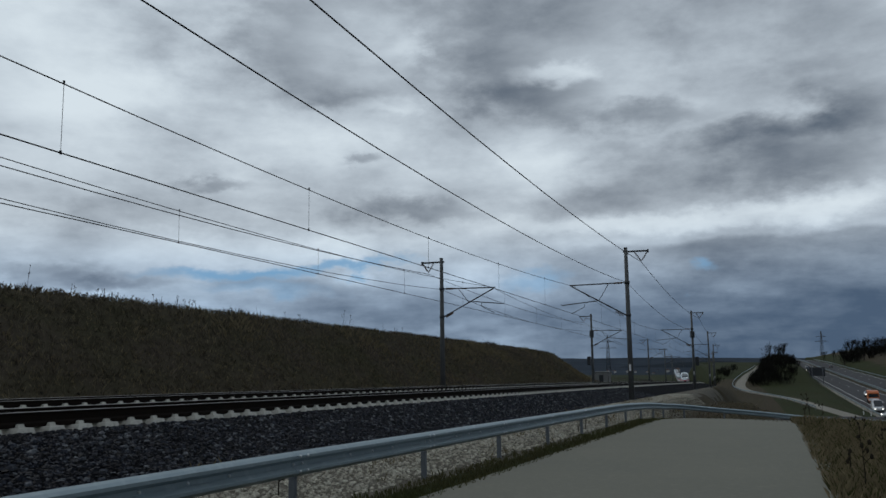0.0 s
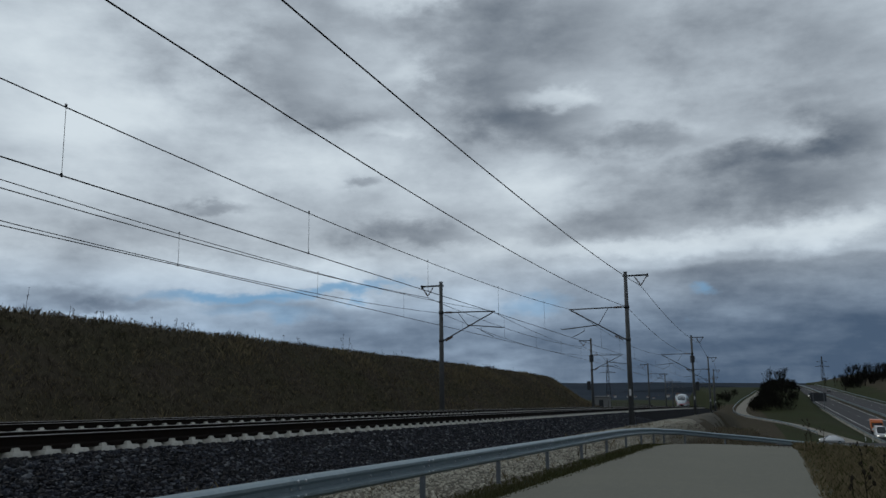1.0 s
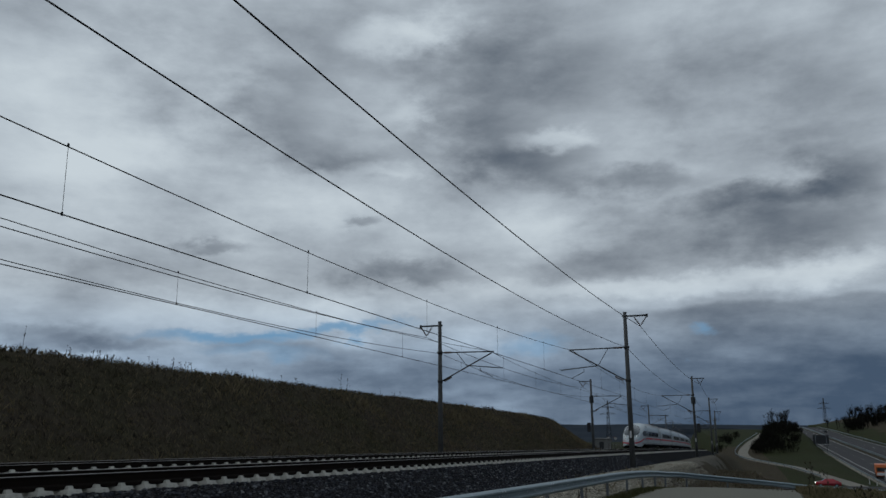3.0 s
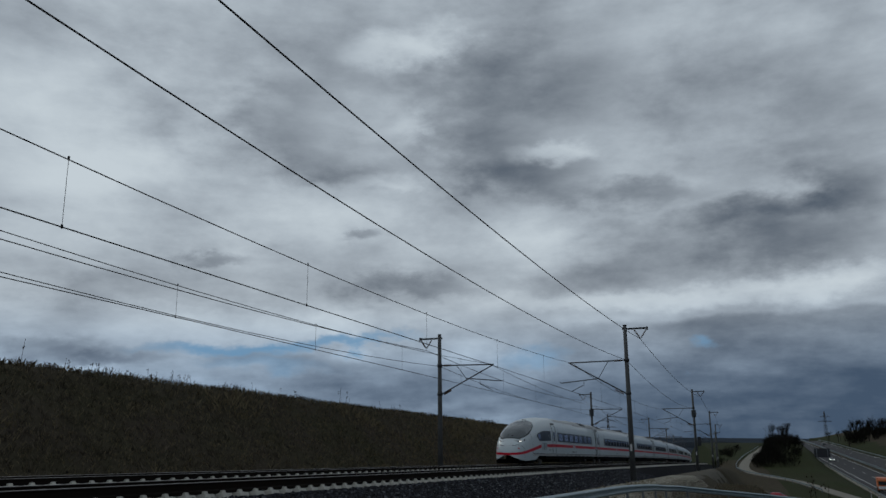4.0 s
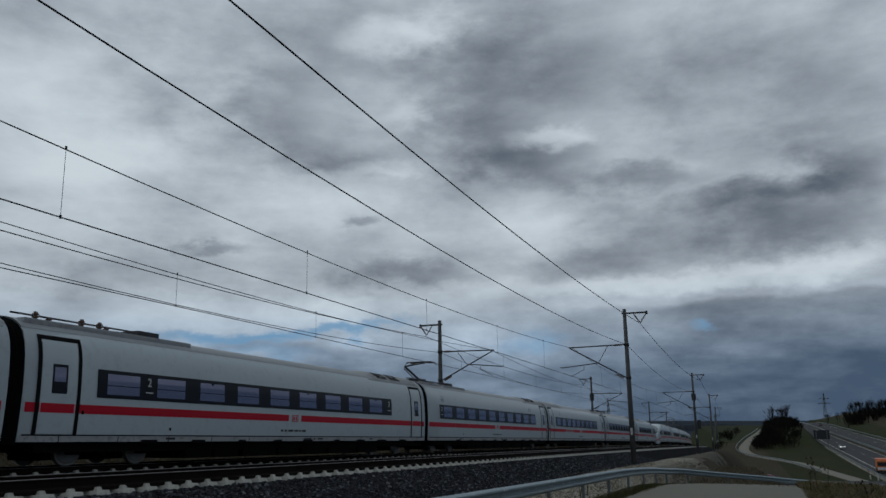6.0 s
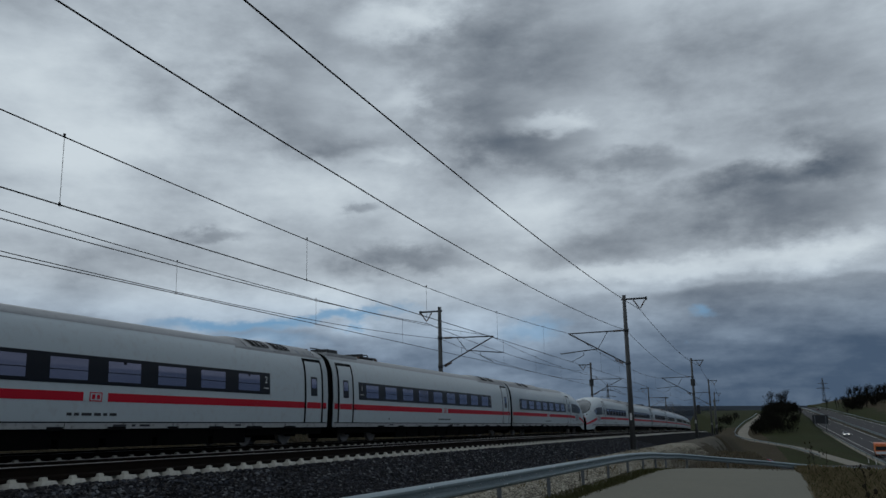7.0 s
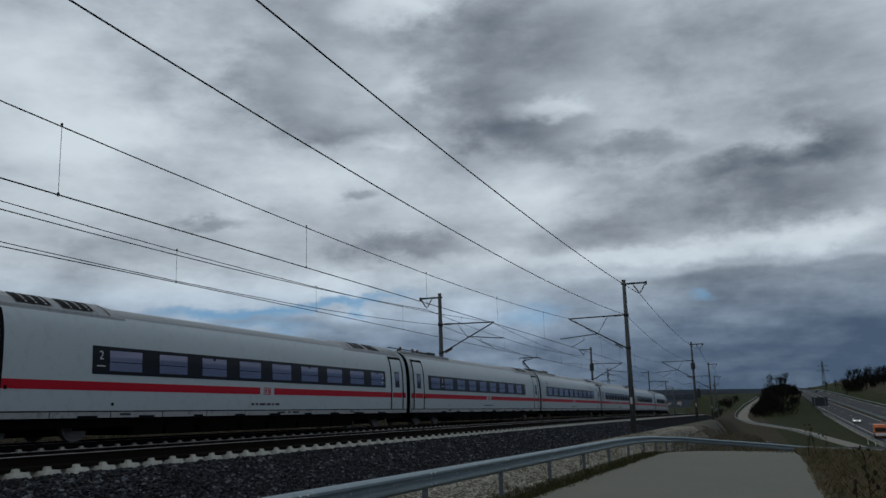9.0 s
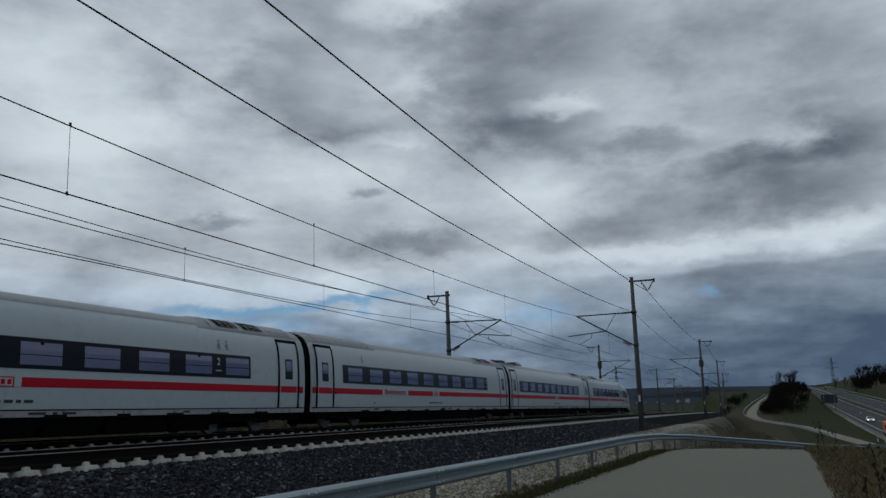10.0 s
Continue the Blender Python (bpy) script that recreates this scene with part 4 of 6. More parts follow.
def add_common(coach, tip, d_start, d_end, d_stripe):
    """Roof, floor gear, sill, red stripe and end frames between two places behind the tip."""
    rows = [(d_start + (d_end - d_start) * i / 10, 0, 0) for i in range(11)]
    # sill panel under the seam
    put("seam_line", patch("seam_line", flat_rows(d_start + (.1 if d_start > 2 else 0), d_end - .05, .885, .85), M["seam"], .006, tip), coach)
    put("sill_panel", patch("sill_panel", flat_rows(d_start + .05, d_end - .05, .845, .70), M["sill"], .012, tip), coach, "grime-streaked grey sill panel")
    put("red_stripe", patch("red_stripe", flat_rows(d_stripe, d_end - .12, 1.655, 1.42), M["paint_red"], .005, tip), coach, "bright red waist stripe")
    # underfloor boxes
    rng = random.Random(11)
    bm = bmesh.new()
    y0, y1 = tip - d_end + .3, tip - d_start - .6
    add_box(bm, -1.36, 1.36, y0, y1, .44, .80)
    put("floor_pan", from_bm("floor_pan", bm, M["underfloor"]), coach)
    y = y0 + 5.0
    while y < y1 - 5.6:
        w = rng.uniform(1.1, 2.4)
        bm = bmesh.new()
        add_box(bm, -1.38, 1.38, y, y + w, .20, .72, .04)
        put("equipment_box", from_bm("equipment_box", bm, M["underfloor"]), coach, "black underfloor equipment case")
        y += w + rng.uniform(.08, .35)
    for y in spread([(y0 + 2.0, y1 - 2.0, 9)])[:-1]:
        for sx in (-1, 1):
            put("skirt_notch", box_mesh("skirt_notch", sx * 1.435 - .02, sx * 1.435 + .02, y, y + rng.uniform(.4, .9), .66, .755, M["seam"]), coach)
    # joints of the sill panels
    for d in spread([(d_start + 1.2, d_end - 1.0, 11)]):
        put("sill_joint", patch("sill_joint", flat_rows(d, d + .03, .845, .70, .4), M["seam"], .014, tip), coach)
    # the grey roof, darkened over the shoulder for the dark sky it reflects
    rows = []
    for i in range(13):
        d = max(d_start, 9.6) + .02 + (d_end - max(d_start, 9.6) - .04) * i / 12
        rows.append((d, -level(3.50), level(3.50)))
    put("roof_panel", patch("roof_panel", rows, M["darkened_roof"], .007, tip, (1,)), coach, "grey roof shoulder darkened for reflected dark sky")


def roof_unit(coach, y0, y1, vents=(), ribs=()):
    """Raised roof fairing with a rim, louvred vents and upright slots; vents and ribs are places along the coach."""
    bm = bmesh.new()
    segs, n = [], 10
    for yy, k in ((y0, .15), (y0 + .55, 1), (y1 - .55, 1), (y1, .15)):
        ring = []
        for j in range(n + 1):
            u = -1.17 + 2.34 * j / n
            base = 3.85 - .40 * (abs(u) / 1.17) ** 2.6
            ring.append(bm.verts.new((u, yy, base + .08 * k * (1 - .35 * (abs(u) / 1.17) ** 4))))
        ring.append(bm.verts.new((1.21, yy, 3.36)))
        ring.insert(0, bm.verts.new((-1.21, yy, 3.36)))
        segs.append(ring)
    for a, b in zip(segs, segs[1:]):
        for j in range(n + 2):
            bm.faces.new((a[j], a[j + 1], b[j + 1], b[j]))
    bm.faces.new(segs[0])
    bm.faces.new(segs[-1][::-1])
    unit = put("roof_unit", from_bm("roof_unit", bm, M["paint_fairing"], False), coach, "raised roof fairing with dark vents")

    def panel(name, y, w, u0, u1, mat, label=""):
        for sx in (-1, 1):
            verts, faces = [], []
            for q in (0, 1):
                for j in range(5):
                    u = u0 + (u1 - u0) * j / 4
                    if u <= 1.17:
                        z = 3.85 - .40 * (u / 1.17) ** 2.6 + .08 * (1 - .35 * (u / 1.17) ** 4) + .014
                    else:
                        z = 3.502 - (u - 1.17) * 5 + .012
                    verts.append((sx * (u + .01), y + w * q, z))
            for j in range(4):
                f = (j, j + 1, 6 + j, 5 + j)
                faces.append(f if sx > 0 else f[::-1])
            put(name, mesh_of(name, verts, faces, M[mat]), unit, label)
    for v in vents:
        panel("vent", v, 1.05, .62, 1.10, "seam", "dark louvred vent")
        for q in range(3):
            panel("louvre", v + .12 + q * .3, .06, .64, 1.08, "darkened_roof")
    for v in ribs:
        panel("slot", v, .13, .98, 1.165, "grey_letter", "narrow upright slot")
    for v in (y0 + .58, y1 - .62):
        panel("rim_joint", v, .035, .5, 1.168, "seam")
    return unit


def roof_gear(coach, y0, y1):
    """High-voltage equipment lying in a well of the roof."""
    rng = random.Random(round(y0 * 10))
    put("gear_tray", box_mesh("gear_tray", -.95, .95, y0, y1, 3.58, 3.80, M["paint_fairing"], .06), coach)
    y = y0 + .5
    while y < y1 - .7:
        x = rng.choice((-.45, .1, .55))
        put("post_insulator", tube_mesh("post_insulator", [((x, y, 3.85), (x, y, 4.06), .055), ((x, y, 3.90), (x, y, 3.93), .09), ((x, y, 3.98), (x, y, 4.01), .09)], M["insulator"], 8), coach)
        y += rng.uniform(.5, .9)
    put("busbar", tube_mesh("busbar", [((.1, y0 + .4, 4.05), (.1, y1 - .4, 4.05), .028)], M["steel"], 6), coach)
    put("switch_case", box_mesh("switch_case", -.5, .35, y0 + 1.0, y0 + 1.9, 3.85, 4.02, M["steel"], .04), coach)


def pantograph(coach, y, raised, way=1):
    """Single-arm current collector; its knee points to way along the coach."""
    p = thing("pantograph", "", "")
    p.parent = coach
    p.matrix_basis = Matrix.Translation((0, y, 3.74))
    for x in (-.5, .5):
        put("base_beam", tube_mesh("base_beam", [((x, -.9, .17), (x, .9, .17), .04)], M["steel"], 6), p)
        put("cross_beam", tube_mesh("cross_beam", [((-.5, x * 1.8, .17), (.5, x * 1.8, .17), .04)], M["steel"], 6), p)
        for yy in (-.9, .9):
            put("insulator", tube_mesh("insulator", [((x, yy, 0), (x, yy, .16), .08)], M["insulator"], 8), p)
    if raised:
        knee, head = Vector((0, 1.75 * way, .86)), Vector((0, -.35 * way, 1.28))
    else:
        knee, head = Vector((0, 1.5 * way, .20)), Vector((0, -.7 * way, .25))
    foot = Vector((0, -.45 * way, .2))
    put("lower_arm", tube_mesh("lower_arm", [(foot, knee, .07, .055)], M["steel"], 8), p)
    put("thrust_rod", tube_mesh("thrust_rod", [(foot + Vector((.12, .3 * way, 0)), knee + Vector((.1, -.12 * way, -.1)), .025)], M["steel"], 6), p)
    for x in (-.26, .26):
        put("upper_arm", tube_mesh("upper_arm", [(knee, head + Vector((x, 0, -.05)), .035)], M["steel"], 6), p)
    for q in (-.2, .2):
        put("contact_strip", tube_mesh("contact_strip", [(head + Vector((-.75, q, 0)), head + Vector((.75, q, 0)), .03)], M["steel"], 6), p)
    for x in (-1, 1):
        put("horn", tube_mesh("horn", [(head + Vector((x * .75, 0, 0)), head + Vector((x * .88, 0, -.04)), .025), (head + Vector((x * .88, 0, -.04)), head + Vector((x * .98, 0, -.2)), .022)], M["steel"], 6), p)
        put("spring_box", tube_mesh("spring_box", [(head + Vector((x * .5, -.24, -.05)), head + Vector((x * .5, .24, -.05)), .03)], M["steel"], 6), p)
    return p


def end_ring(coach, y):
    """Dark gangway between two coaches: a bellows set in from the skin."""
    bm = bmesh.new()
    sgn = 1 if y > 0 else -1
    rings = []
    for q, k in ((0, .985), (.12, .93), (.22, .96), (.36, .93)):
        ring = []
        for i in range(-11, 12):
            x, z = SECTION[abs(i)]
            ring.append(bm.verts.new(((1 if i >= 0 else -1) * x * k, y + sgn * q, 1.9 + (z - 1.9) * k - (.12 if abs(i) == 11 else 0))))
        rings.append(ring)
    for a, b in zip(rings, rings[1:]):
        for j in range(len(a) - 1):
            bm.faces.new((a[j], a[j + 1], b[j + 1], b[j]))
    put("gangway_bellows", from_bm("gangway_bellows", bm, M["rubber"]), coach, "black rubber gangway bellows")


def make_mid(number, band, first, count, marks, emblem, front="unit", rear="unit", front_door=True, signs=()):
    """A coach between the ends. Places count from its front bulkhead."""
    coach = thing("railway_coach", "white high-speed railway coach with red stripe and black windows", "railway coach", "train coaches")
    d0, d1 = 20.0, 44.22
    tip = 12.11 + d0             # the plain section begins far behind the nose
    rows, ks = 12, [q * .5 for q in range(-22, 23)]
    verts, faces = [], []
    for i in range(rows + 1):
        for k in ks:
            p = skin(d0 + (d1 - d0) * i / rows, k)
            verts.append((p.x, tip - p.y, p.z))
    n = len(ks)
    for i in range(rows):
        for j in range(n - 1):
            faces.append((i * n + j, i * n + j + 1, (i + 1) * n + j + 1, (i + 1) * n + j))
    faces.append(tuple(range(n)))
    faces.append(tuple(rows * n + j for j in range(n))[::-1])
    put("body", mesh_of("body", verts, faces, M["paint_white"], True), coach)
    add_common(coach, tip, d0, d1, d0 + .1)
    doors = ((d0 + .52, d0 + 1.62), (d1 - 1.62, d1 - .52))
    add_doors(coach, tip, doors if front_door else doors[1:])
    add_windows(coach, tip, d0 + band[0], d0 + band[1], d0 + first, count, number, [d0 + q for q in marks])
    for y in (8.75, -8.75):
        bogie(coach, y)
    for y in (12.11, -12.11):
        end_ring(coach, y)
    for kind, sgn in ((front, 1), (rear, -1)):
        a, b = sorted((sgn * 12.0, sgn * 6.3))
        if kind == "unit":
            roof_unit(coach, a, b, [sgn * q - .5 for q in (7.9, 9.3)], [sgn * q for q in (10.35, 10.85, 11.25)])
        elif kind == "slots":
            roof_unit(coach, a, b, (), [sgn * (6.9 + .55 * q) for q in range(9)])
        elif kind in ("gear", "panto", "panto_up"):
            roof_gear(coach, *sorted((sgn * 11.9, sgn * (9.2 if kind != "gear" else 5.6))))
            if kind == "panto_up":
                roof_gear(coach, *sorted((sgn * 8.6, sgn * 5.2)))
            if kind != "gear":
                pantograph(coach, sgn * (7.4 if kind == "panto" else 10.2), kind == "panto_up", 1 if kind == "panto_up" else -sgn)
    pictograms(coach, tip, [d0 + q for q in signs])
    for side in (1, -1):
        e = d0 + emblem
        box = put("emblem_box", patch("emblem_box", flat_rows(e - .42, e + .42, 1.67, 1.405, .4), M["paint_white"], .008, tip, (side,)), coach, "white break in the stripe with a red emblem")
        put("emblem", patch("emblem", flat_rows(e - .22, e + .22, 1.66, 1.415, .4), M["paint_red"], .011, tip, (side,)), box)
        put("emblem_inset", patch("emblem_inset", flat_rows(e - .18, e + .18, 1.63, 1.445, .4), M["paint_white"], .014, tip, (side,)), box)
        for q in (-.085, .085):
            put("emblem_mark", patch("emblem_mark", flat_rows(e + q - .055, e + q + .055, 1.60, 1.475, .4), M["paint_red"], .017, tip, (side,)), box)
        put("flank_spot", patch("flank_spot", flat_rows(d0 + 5.2, d0 + 5.29, 1.10, 1.02, .4), M["seam"], .008, tip, (side,)), coach)
    flank_writing(coach, tip, d0 + emblem - .9)
    return coach


def slanted(name, d0, d1, z0, z1, lean, mat, out, tip, side):
    """An upright block on the nose's flank, leaning by lean metres per metre of height."""
    verts, faces = [], []
    for i in range(4):
        for j in range(6):
            z = z1 + (z0 - z1) * j / 5
            d = d0 + (d1 - d0) * i / 3 + lean * (z - (z0 + z1) / 2)
            p = skin(d, side * nose_level(d, z), out)
            verts.append((p.x, tip - p.y, p.z))
    for i in range(3):
        for j in range(5):
            f = (i * 6 + j, i * 6 + j + 1, i * 6 + j + 7, i * 6 + j + 6)
            faces.append(f if side < 0 else f[::-1])
    return mesh_of(name, verts, faces, mat, True)


def seam_on_nose(coach, tip, points, width=.022):
    """A panel joint over the nose through (d, z) points, on both flanks."""
    verts, faces = [], []
    for side in (1, -1):
        for (da, za), (db, zb) in zip(points, points[1:]):
            w = Vector((db - da, zb - za)).normalized() * width / 2
            for q in range(4):
                f0, f1 = q / 4, (q + 1) / 4
                b = len(verts)
                for f in (f0, f1):
                    d, z = da + (db - da) * f, za + (zb - za) * f
                    for sg in (-1, 1):
                        dd, zz = max(.02, d - w.y * sg), z + w.x * sg
                        p = skin(dd, side * nose_level(dd, zz), .008)
                        verts.append((p.x, tip - p.y, p.z))
                faces.append((b, b + 1, b + 3, b + 2) if side > 0 else (b, b + 2, b + 3, b + 1))
    put("panel_joint", mesh_of("panel_joint", verts, faces, M["seam"]), coach)


def make_end(number, coupled=0):
    """A streamlined end car. coupled: how far back its bow hatch stands open round the coupler."""
    coach = thing("power_car", "white streamlined train end car with %s" % ("an open coupled bow" if coupled else "a closed bow"), "train end car", "train coaches")
    tip, d_end = END_LEN / 2 - .03, END_LEN - .2
    cut = coupled
    ds = [d for d in [0, .02, .05, .08, .14, .22, .32, .45, .5, .62, .8] + [1.0 + .2 * q for q in range(28)] + [6.75, 7.1, 7.5, 8.0, 8.5, 9.0, 9.5, 12, 15, 18, 21, d_end] if d >= cut]
    ks = [q * .25 for q in range(-44, 45)]
    verts, faces = [], []
    for d in ds:
        for k in ks:
            p = skin(d, k)
            verts.append((p.x, tip - p.y, p.z))
    n = len(ks)
    for i in range(len(ds) - 1):
        for j in range(n - 1):
            faces.append((i * n + j, i * n + j + 1, (i + 1) * n + j + 1, (i + 1) * n + j))
    if not coupled:
        faces.append(tuple(range(n)))
    faces.append(tuple((len(ds) - 1) * n + j for j in range(n))[::-1])
    put("body", mesh_of("body", verts, faces, M["paint_white"], True), coach)
    if coupled:
        # the hollow behind the open hatch, and its red rim
        verts, faces = [], []
        for d, k_in in ((cut, .985), (cut + .02, .93), (cut + .7, .75)):
            mid_z = (lerp_table(NOSE_TOP, d) + lerp_table(NOSE_LOW, d)) / 2
            for k in ks:
                p = skin(d, k)
                verts.append((p.x * k_in, tip - d, mid_z + (p.z - mid_z) * k_in))
        for i in range(2):
            for j in range(n - 1):
                faces.append((i * n + j, (i + 1) * n + j, (i + 1) * n + j + 1, i * n + j + 1))
        faces.append(tuple(2 * n + j for j in range(n)))
        put("coupler_bay", mesh_of("coupler_bay", verts, faces, M["rubber"]), coach, "black hollow behind the open bow hatch")
        rows = [(cut + .01, -nose_level(cut, 1.0), nose_level(cut, 1.0)), (cut + .05, -nose_level(cut, 1.0), nose_level(cut, 1.0))]
        put("hatch_rim", patch("hatch_rim", rows, M["paint_red"], .010, tip, (1,)), coach, "red rim of the bow hatch")
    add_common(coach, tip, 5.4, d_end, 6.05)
    put("sill_panel", patch("sill_panel", [(d, nose_level(d, .845), nose_level(d, .72)) for d in (2.36, 3.0, 3.7, 4.4, 5.4)], M["sill"], .012, tip), coach, "grime-streaked grey sill panel")
    put("seam_line", patch("seam_line", [(d, nose_level(d, .885), nose_level(d, .85)) for d in (2.36, 3.0, 3.7, 4.4, 5.4)], M["seam"], .006, tip), coach)
    # stripe sinking along the nose to the tip
    rows = []
    for d in ds:
        if .01 < d < 4.55:
            zc = lerp_table(STRIPE_Z, d)
            w = .085 + .03 * smooth(0, 3, d)
            rows.append((d, nose_level(d, zc + w), nose_level(d, zc - w)))
    put("red_stripe", patch("red_stripe", rows, M["paint_red"], .010, tip), coach, "bright red stripe curving down the nose")
    if not coupled:
        put("stripe_end", box_mesh("stripe_end", -.31, .31, tip - .035, tip + .006, .735, .905, M["paint_red"], .012), coach, "red stripe round the tip of the bow")
    # windscreen over the roof centre
    rows = []
    for q in range(19):
        d = .88 + (4.12 - .88) * q / 18
        edge = lerp_table([(.88, 1.92), (1.3, 2.09), (2.3, 2.47), (3.4, 2.98), (3.9, 3.24), (4.12, 3.355)], d)
        half = nose_level(d, min(edge, lerp_table(NOSE_TOP, d) - .015))
        rows.append((d, -half, half))
    put("windscreen", patch("windscreen", rows, M["windshield"], .022, tip, (1,)), coach, "dark curved windscreen")
    rows = [(d - .05 if i == 0 else d + .05 if i == 18 else d, a - .28, b + .28) for i, (d, a, b) in enumerate(rows)]
    put("windscreen_seal", patch("windscreen_seal", rows, M["seam"], .012, tip, (1,)), coach, "black windscreen seal")
    for x, y1, x1 in ((-.12, 1.9, .62), (.2, 2.0, .86)):
        a, b = skin(1.1, nose_level(1.1, 2.12), .05), skin(y1, nose_level(y1, 2.52), .05)
        put("wiper", tube_mesh("wiper", [((x, tip - 1.05, 2.15), (b.x * x1, tip - b.y, b.z + .06), .018)], M["seam"], 6), coach)
    # cab side windows
    rows = []
    for q in range(17):
        d = 3.36 + (7.38 - 3.36) * q / 16
        top = lerp_table([(3.36, 2.29), (4.0, 2.46), (4.7, 2.56), (5.4, 2.63), (7.38, 2.67)], d)
        low = lerp_table([(3.36, 2.25), (3.9, 1.80), (4.6, 1.83), (7.38, 1.90)], d)
        rows.append((d, nose_level(d, top), nose_level(d, low)))
    cab = put("cab_window", patch("cab_window", rows, M["window_band"], .010, tip), coach, "dark tapered cab side window")
    rows = [(d, nose_level(d, t), nose_level(d, l)) for d, t, l in ((3.66, 2.30, 2.22), (3.9, 2.35, 1.93), (4.25, 2.38, 1.98))]
    put("pane", patch("pane", rows, M["window_glass"], .014, tip), cab)
    for side in (1, -1):
        for q, w in enumerate((.05, .11, .18, .25)):
            put("signal_mark", patch("signal_mark", [(6.75 - w / 2, nose_level(6.7, 2.13 + .07 * q), nose_level(6.7, 2.10 + .07 * q)), (6.75 + w / 2, nose_level(6.7, 2.13 + .07 * q), nose_level(6.7, 2.10 + .07 * q))], M["white_letter"], .015, tip, (side,)), cab)
    # headlights under the windscreen and at the bow
    for side in (1, -1):
        for d0, d1, z in ((.62, .86, 1.70), (1.02, 1.22, 1.80)):
            rows = [(d0 + (d1 - d0) * q / 3, nose_level(d0 + (d1 - d0) * q / 3, z + .05 + .06 * q / 3), nose_level(d0 + (d1 - d0) * q / 3, z - .04 + .06 * q / 3)) for q in range(4)]
            lamp = put("headlight", patch("headlight", rows, M["windshield"], .010, tip, (side,)), coach, "headlight behind dark glass")
            c = (d0 + d1) / 2
            rows = [(c + q * .03, nose_level(c + q * .03, z + .05), nose_level(c + q * .03, z + .005)) for q in (-1, 0, 1)]
            put("bulb", patch("bulb", rows, M["windshield"] if coupled or d0 > 1 else M["lamp_glow"], .016, tip, (side,)), lamp, "dark lamp" if coupled or d0 > 1 else "lit white lamp")
    if not coupled:
        seam_on_nose(coach, tip, [(.22, 1.40), (.4, 1.47), (.62, 1.40), (.78, 1.28), (.86, 1.12), (.82, .86), (.86, .6), (.92, .40)])
        put("bow_emblem", patch("bow_emblem", [(d, nose_level(d, 1.26), nose_level(d, 1.17)) for d in (.24, .30, .36)], M["paint_red"], .009, tip), coach, "small red emblem")
    seam_on_nose(coach, tip, [(2.12, 2.42), (2.26, 1.8), (2.34, 1.2), (2.26, .8), (2.2, .42)], .018)
    bm = bmesh.new()
    add_tube(bm, (0, tip - .9, .98), (0, tip + (.04 if coupled else -.3), .98), .15, .13, 12)
    add_box(bm, -.14, .14, tip - .28, tip + (.03 if coupled else -.2), .88, 1.08, .03)
    put("coupler", from_bm("coupler", bm, M["underfloor"]), coach, "black automatic coupler")
    put("plough", box_mesh("plough", -1.1, 1.1, tip - 3.4, tip - .75, .14, .45, M["underfloor"], .12), coach, "black snow plough skirt")
    bm = bmesh.new()
    add_tube(bm, (0, tip - 4.2, 3.36), (0, tip - 4.2, 3.52), .03, .02, 8)
    add_tube(bm, (-.2, tip - 4.3, 3.36), (-.2, tip - 4.22, 3.48), .05, .03, 8)
    put("antenna", from_bm("antenna", bm, M["seam"]), coach)
    add_doors(coach, tip, ((8.03, 8.92),))
    add_windows(coach, tip, 9.62, 23.85, 10.15, 7, number, (9.88, 23.6), 1.985, 1.27)
    pictograms(coach, tip, (9.9,))
    bogie(coach, tip - 5.0)
    bogie(coach, tip - 22.3)
    end_ring(coach, tip - d_end)
    roof_unit(coach, tip - d_end + .15, tip - 16.5, [tip - q for q in (21.2, 22.7)], [tip - q for q in (23.9, 24.5, 25.0)])
    # grey mark on the flank between the ends of the stripe: three plain slanted blocks
    for side in (1, -1):
        for a, w in ((4.68, .13), (5.0, .34), (5.52, .30)):
            put("flank_mark", slanted("flank_mark", a, a + w, 1.72, 1.16, -.16 * side, M["grey_letter"], .012, tip, side), coach, "plain grey block mark")
        box = put("emblem_box", patch("emblem_box", flat_rows(15.45, 16.2, 1.67, 1.405, .4), M["paint_white"], .008, tip, (side,)), coach, "white break in the stripe with a red emblem")
        put("emblem", patch("emblem", flat_rows(15.62, 16.03, 1.66, 1.415, .4), M["paint_red"], .011, tip, (side,)), box)
        put("emblem_inset", patch("emblem_inset", flat_rows(15.66, 15.99, 1.63, 1.445, .4), M["paint_white"], .014, tip, (side,)), box)
        put("number_bar", patch("number_bar", flat_rows(6.75, 7.2, 1.24, 1.14, .4), M["grey_letter"], .007, tip, (side,)), coach)
    flank_writing(coach, tip, 15.0)
    return coach


SETTLE = .07                       # how far the bodies sit low on their springs


def coach_pose(s_mid, reverse):
    a, b = R(s_mid - 8.75, FAR, 0), R(s_mid + 8.75, FAR, 0)
    f = (a - b).normalized()
    if reverse:
        f = -f
    right = f.cross(Vector((0, 0, 1))).normalized()
    up = right.cross(f)
    c = (a + b) / 2 - up * SETTLE
    return Matrix(((right.x, f.x, up.x, c.x), (right.y, f.y, up.y, c.y), (right.z, f.z, up.z, c.z), (0, 0, 0, 1)))


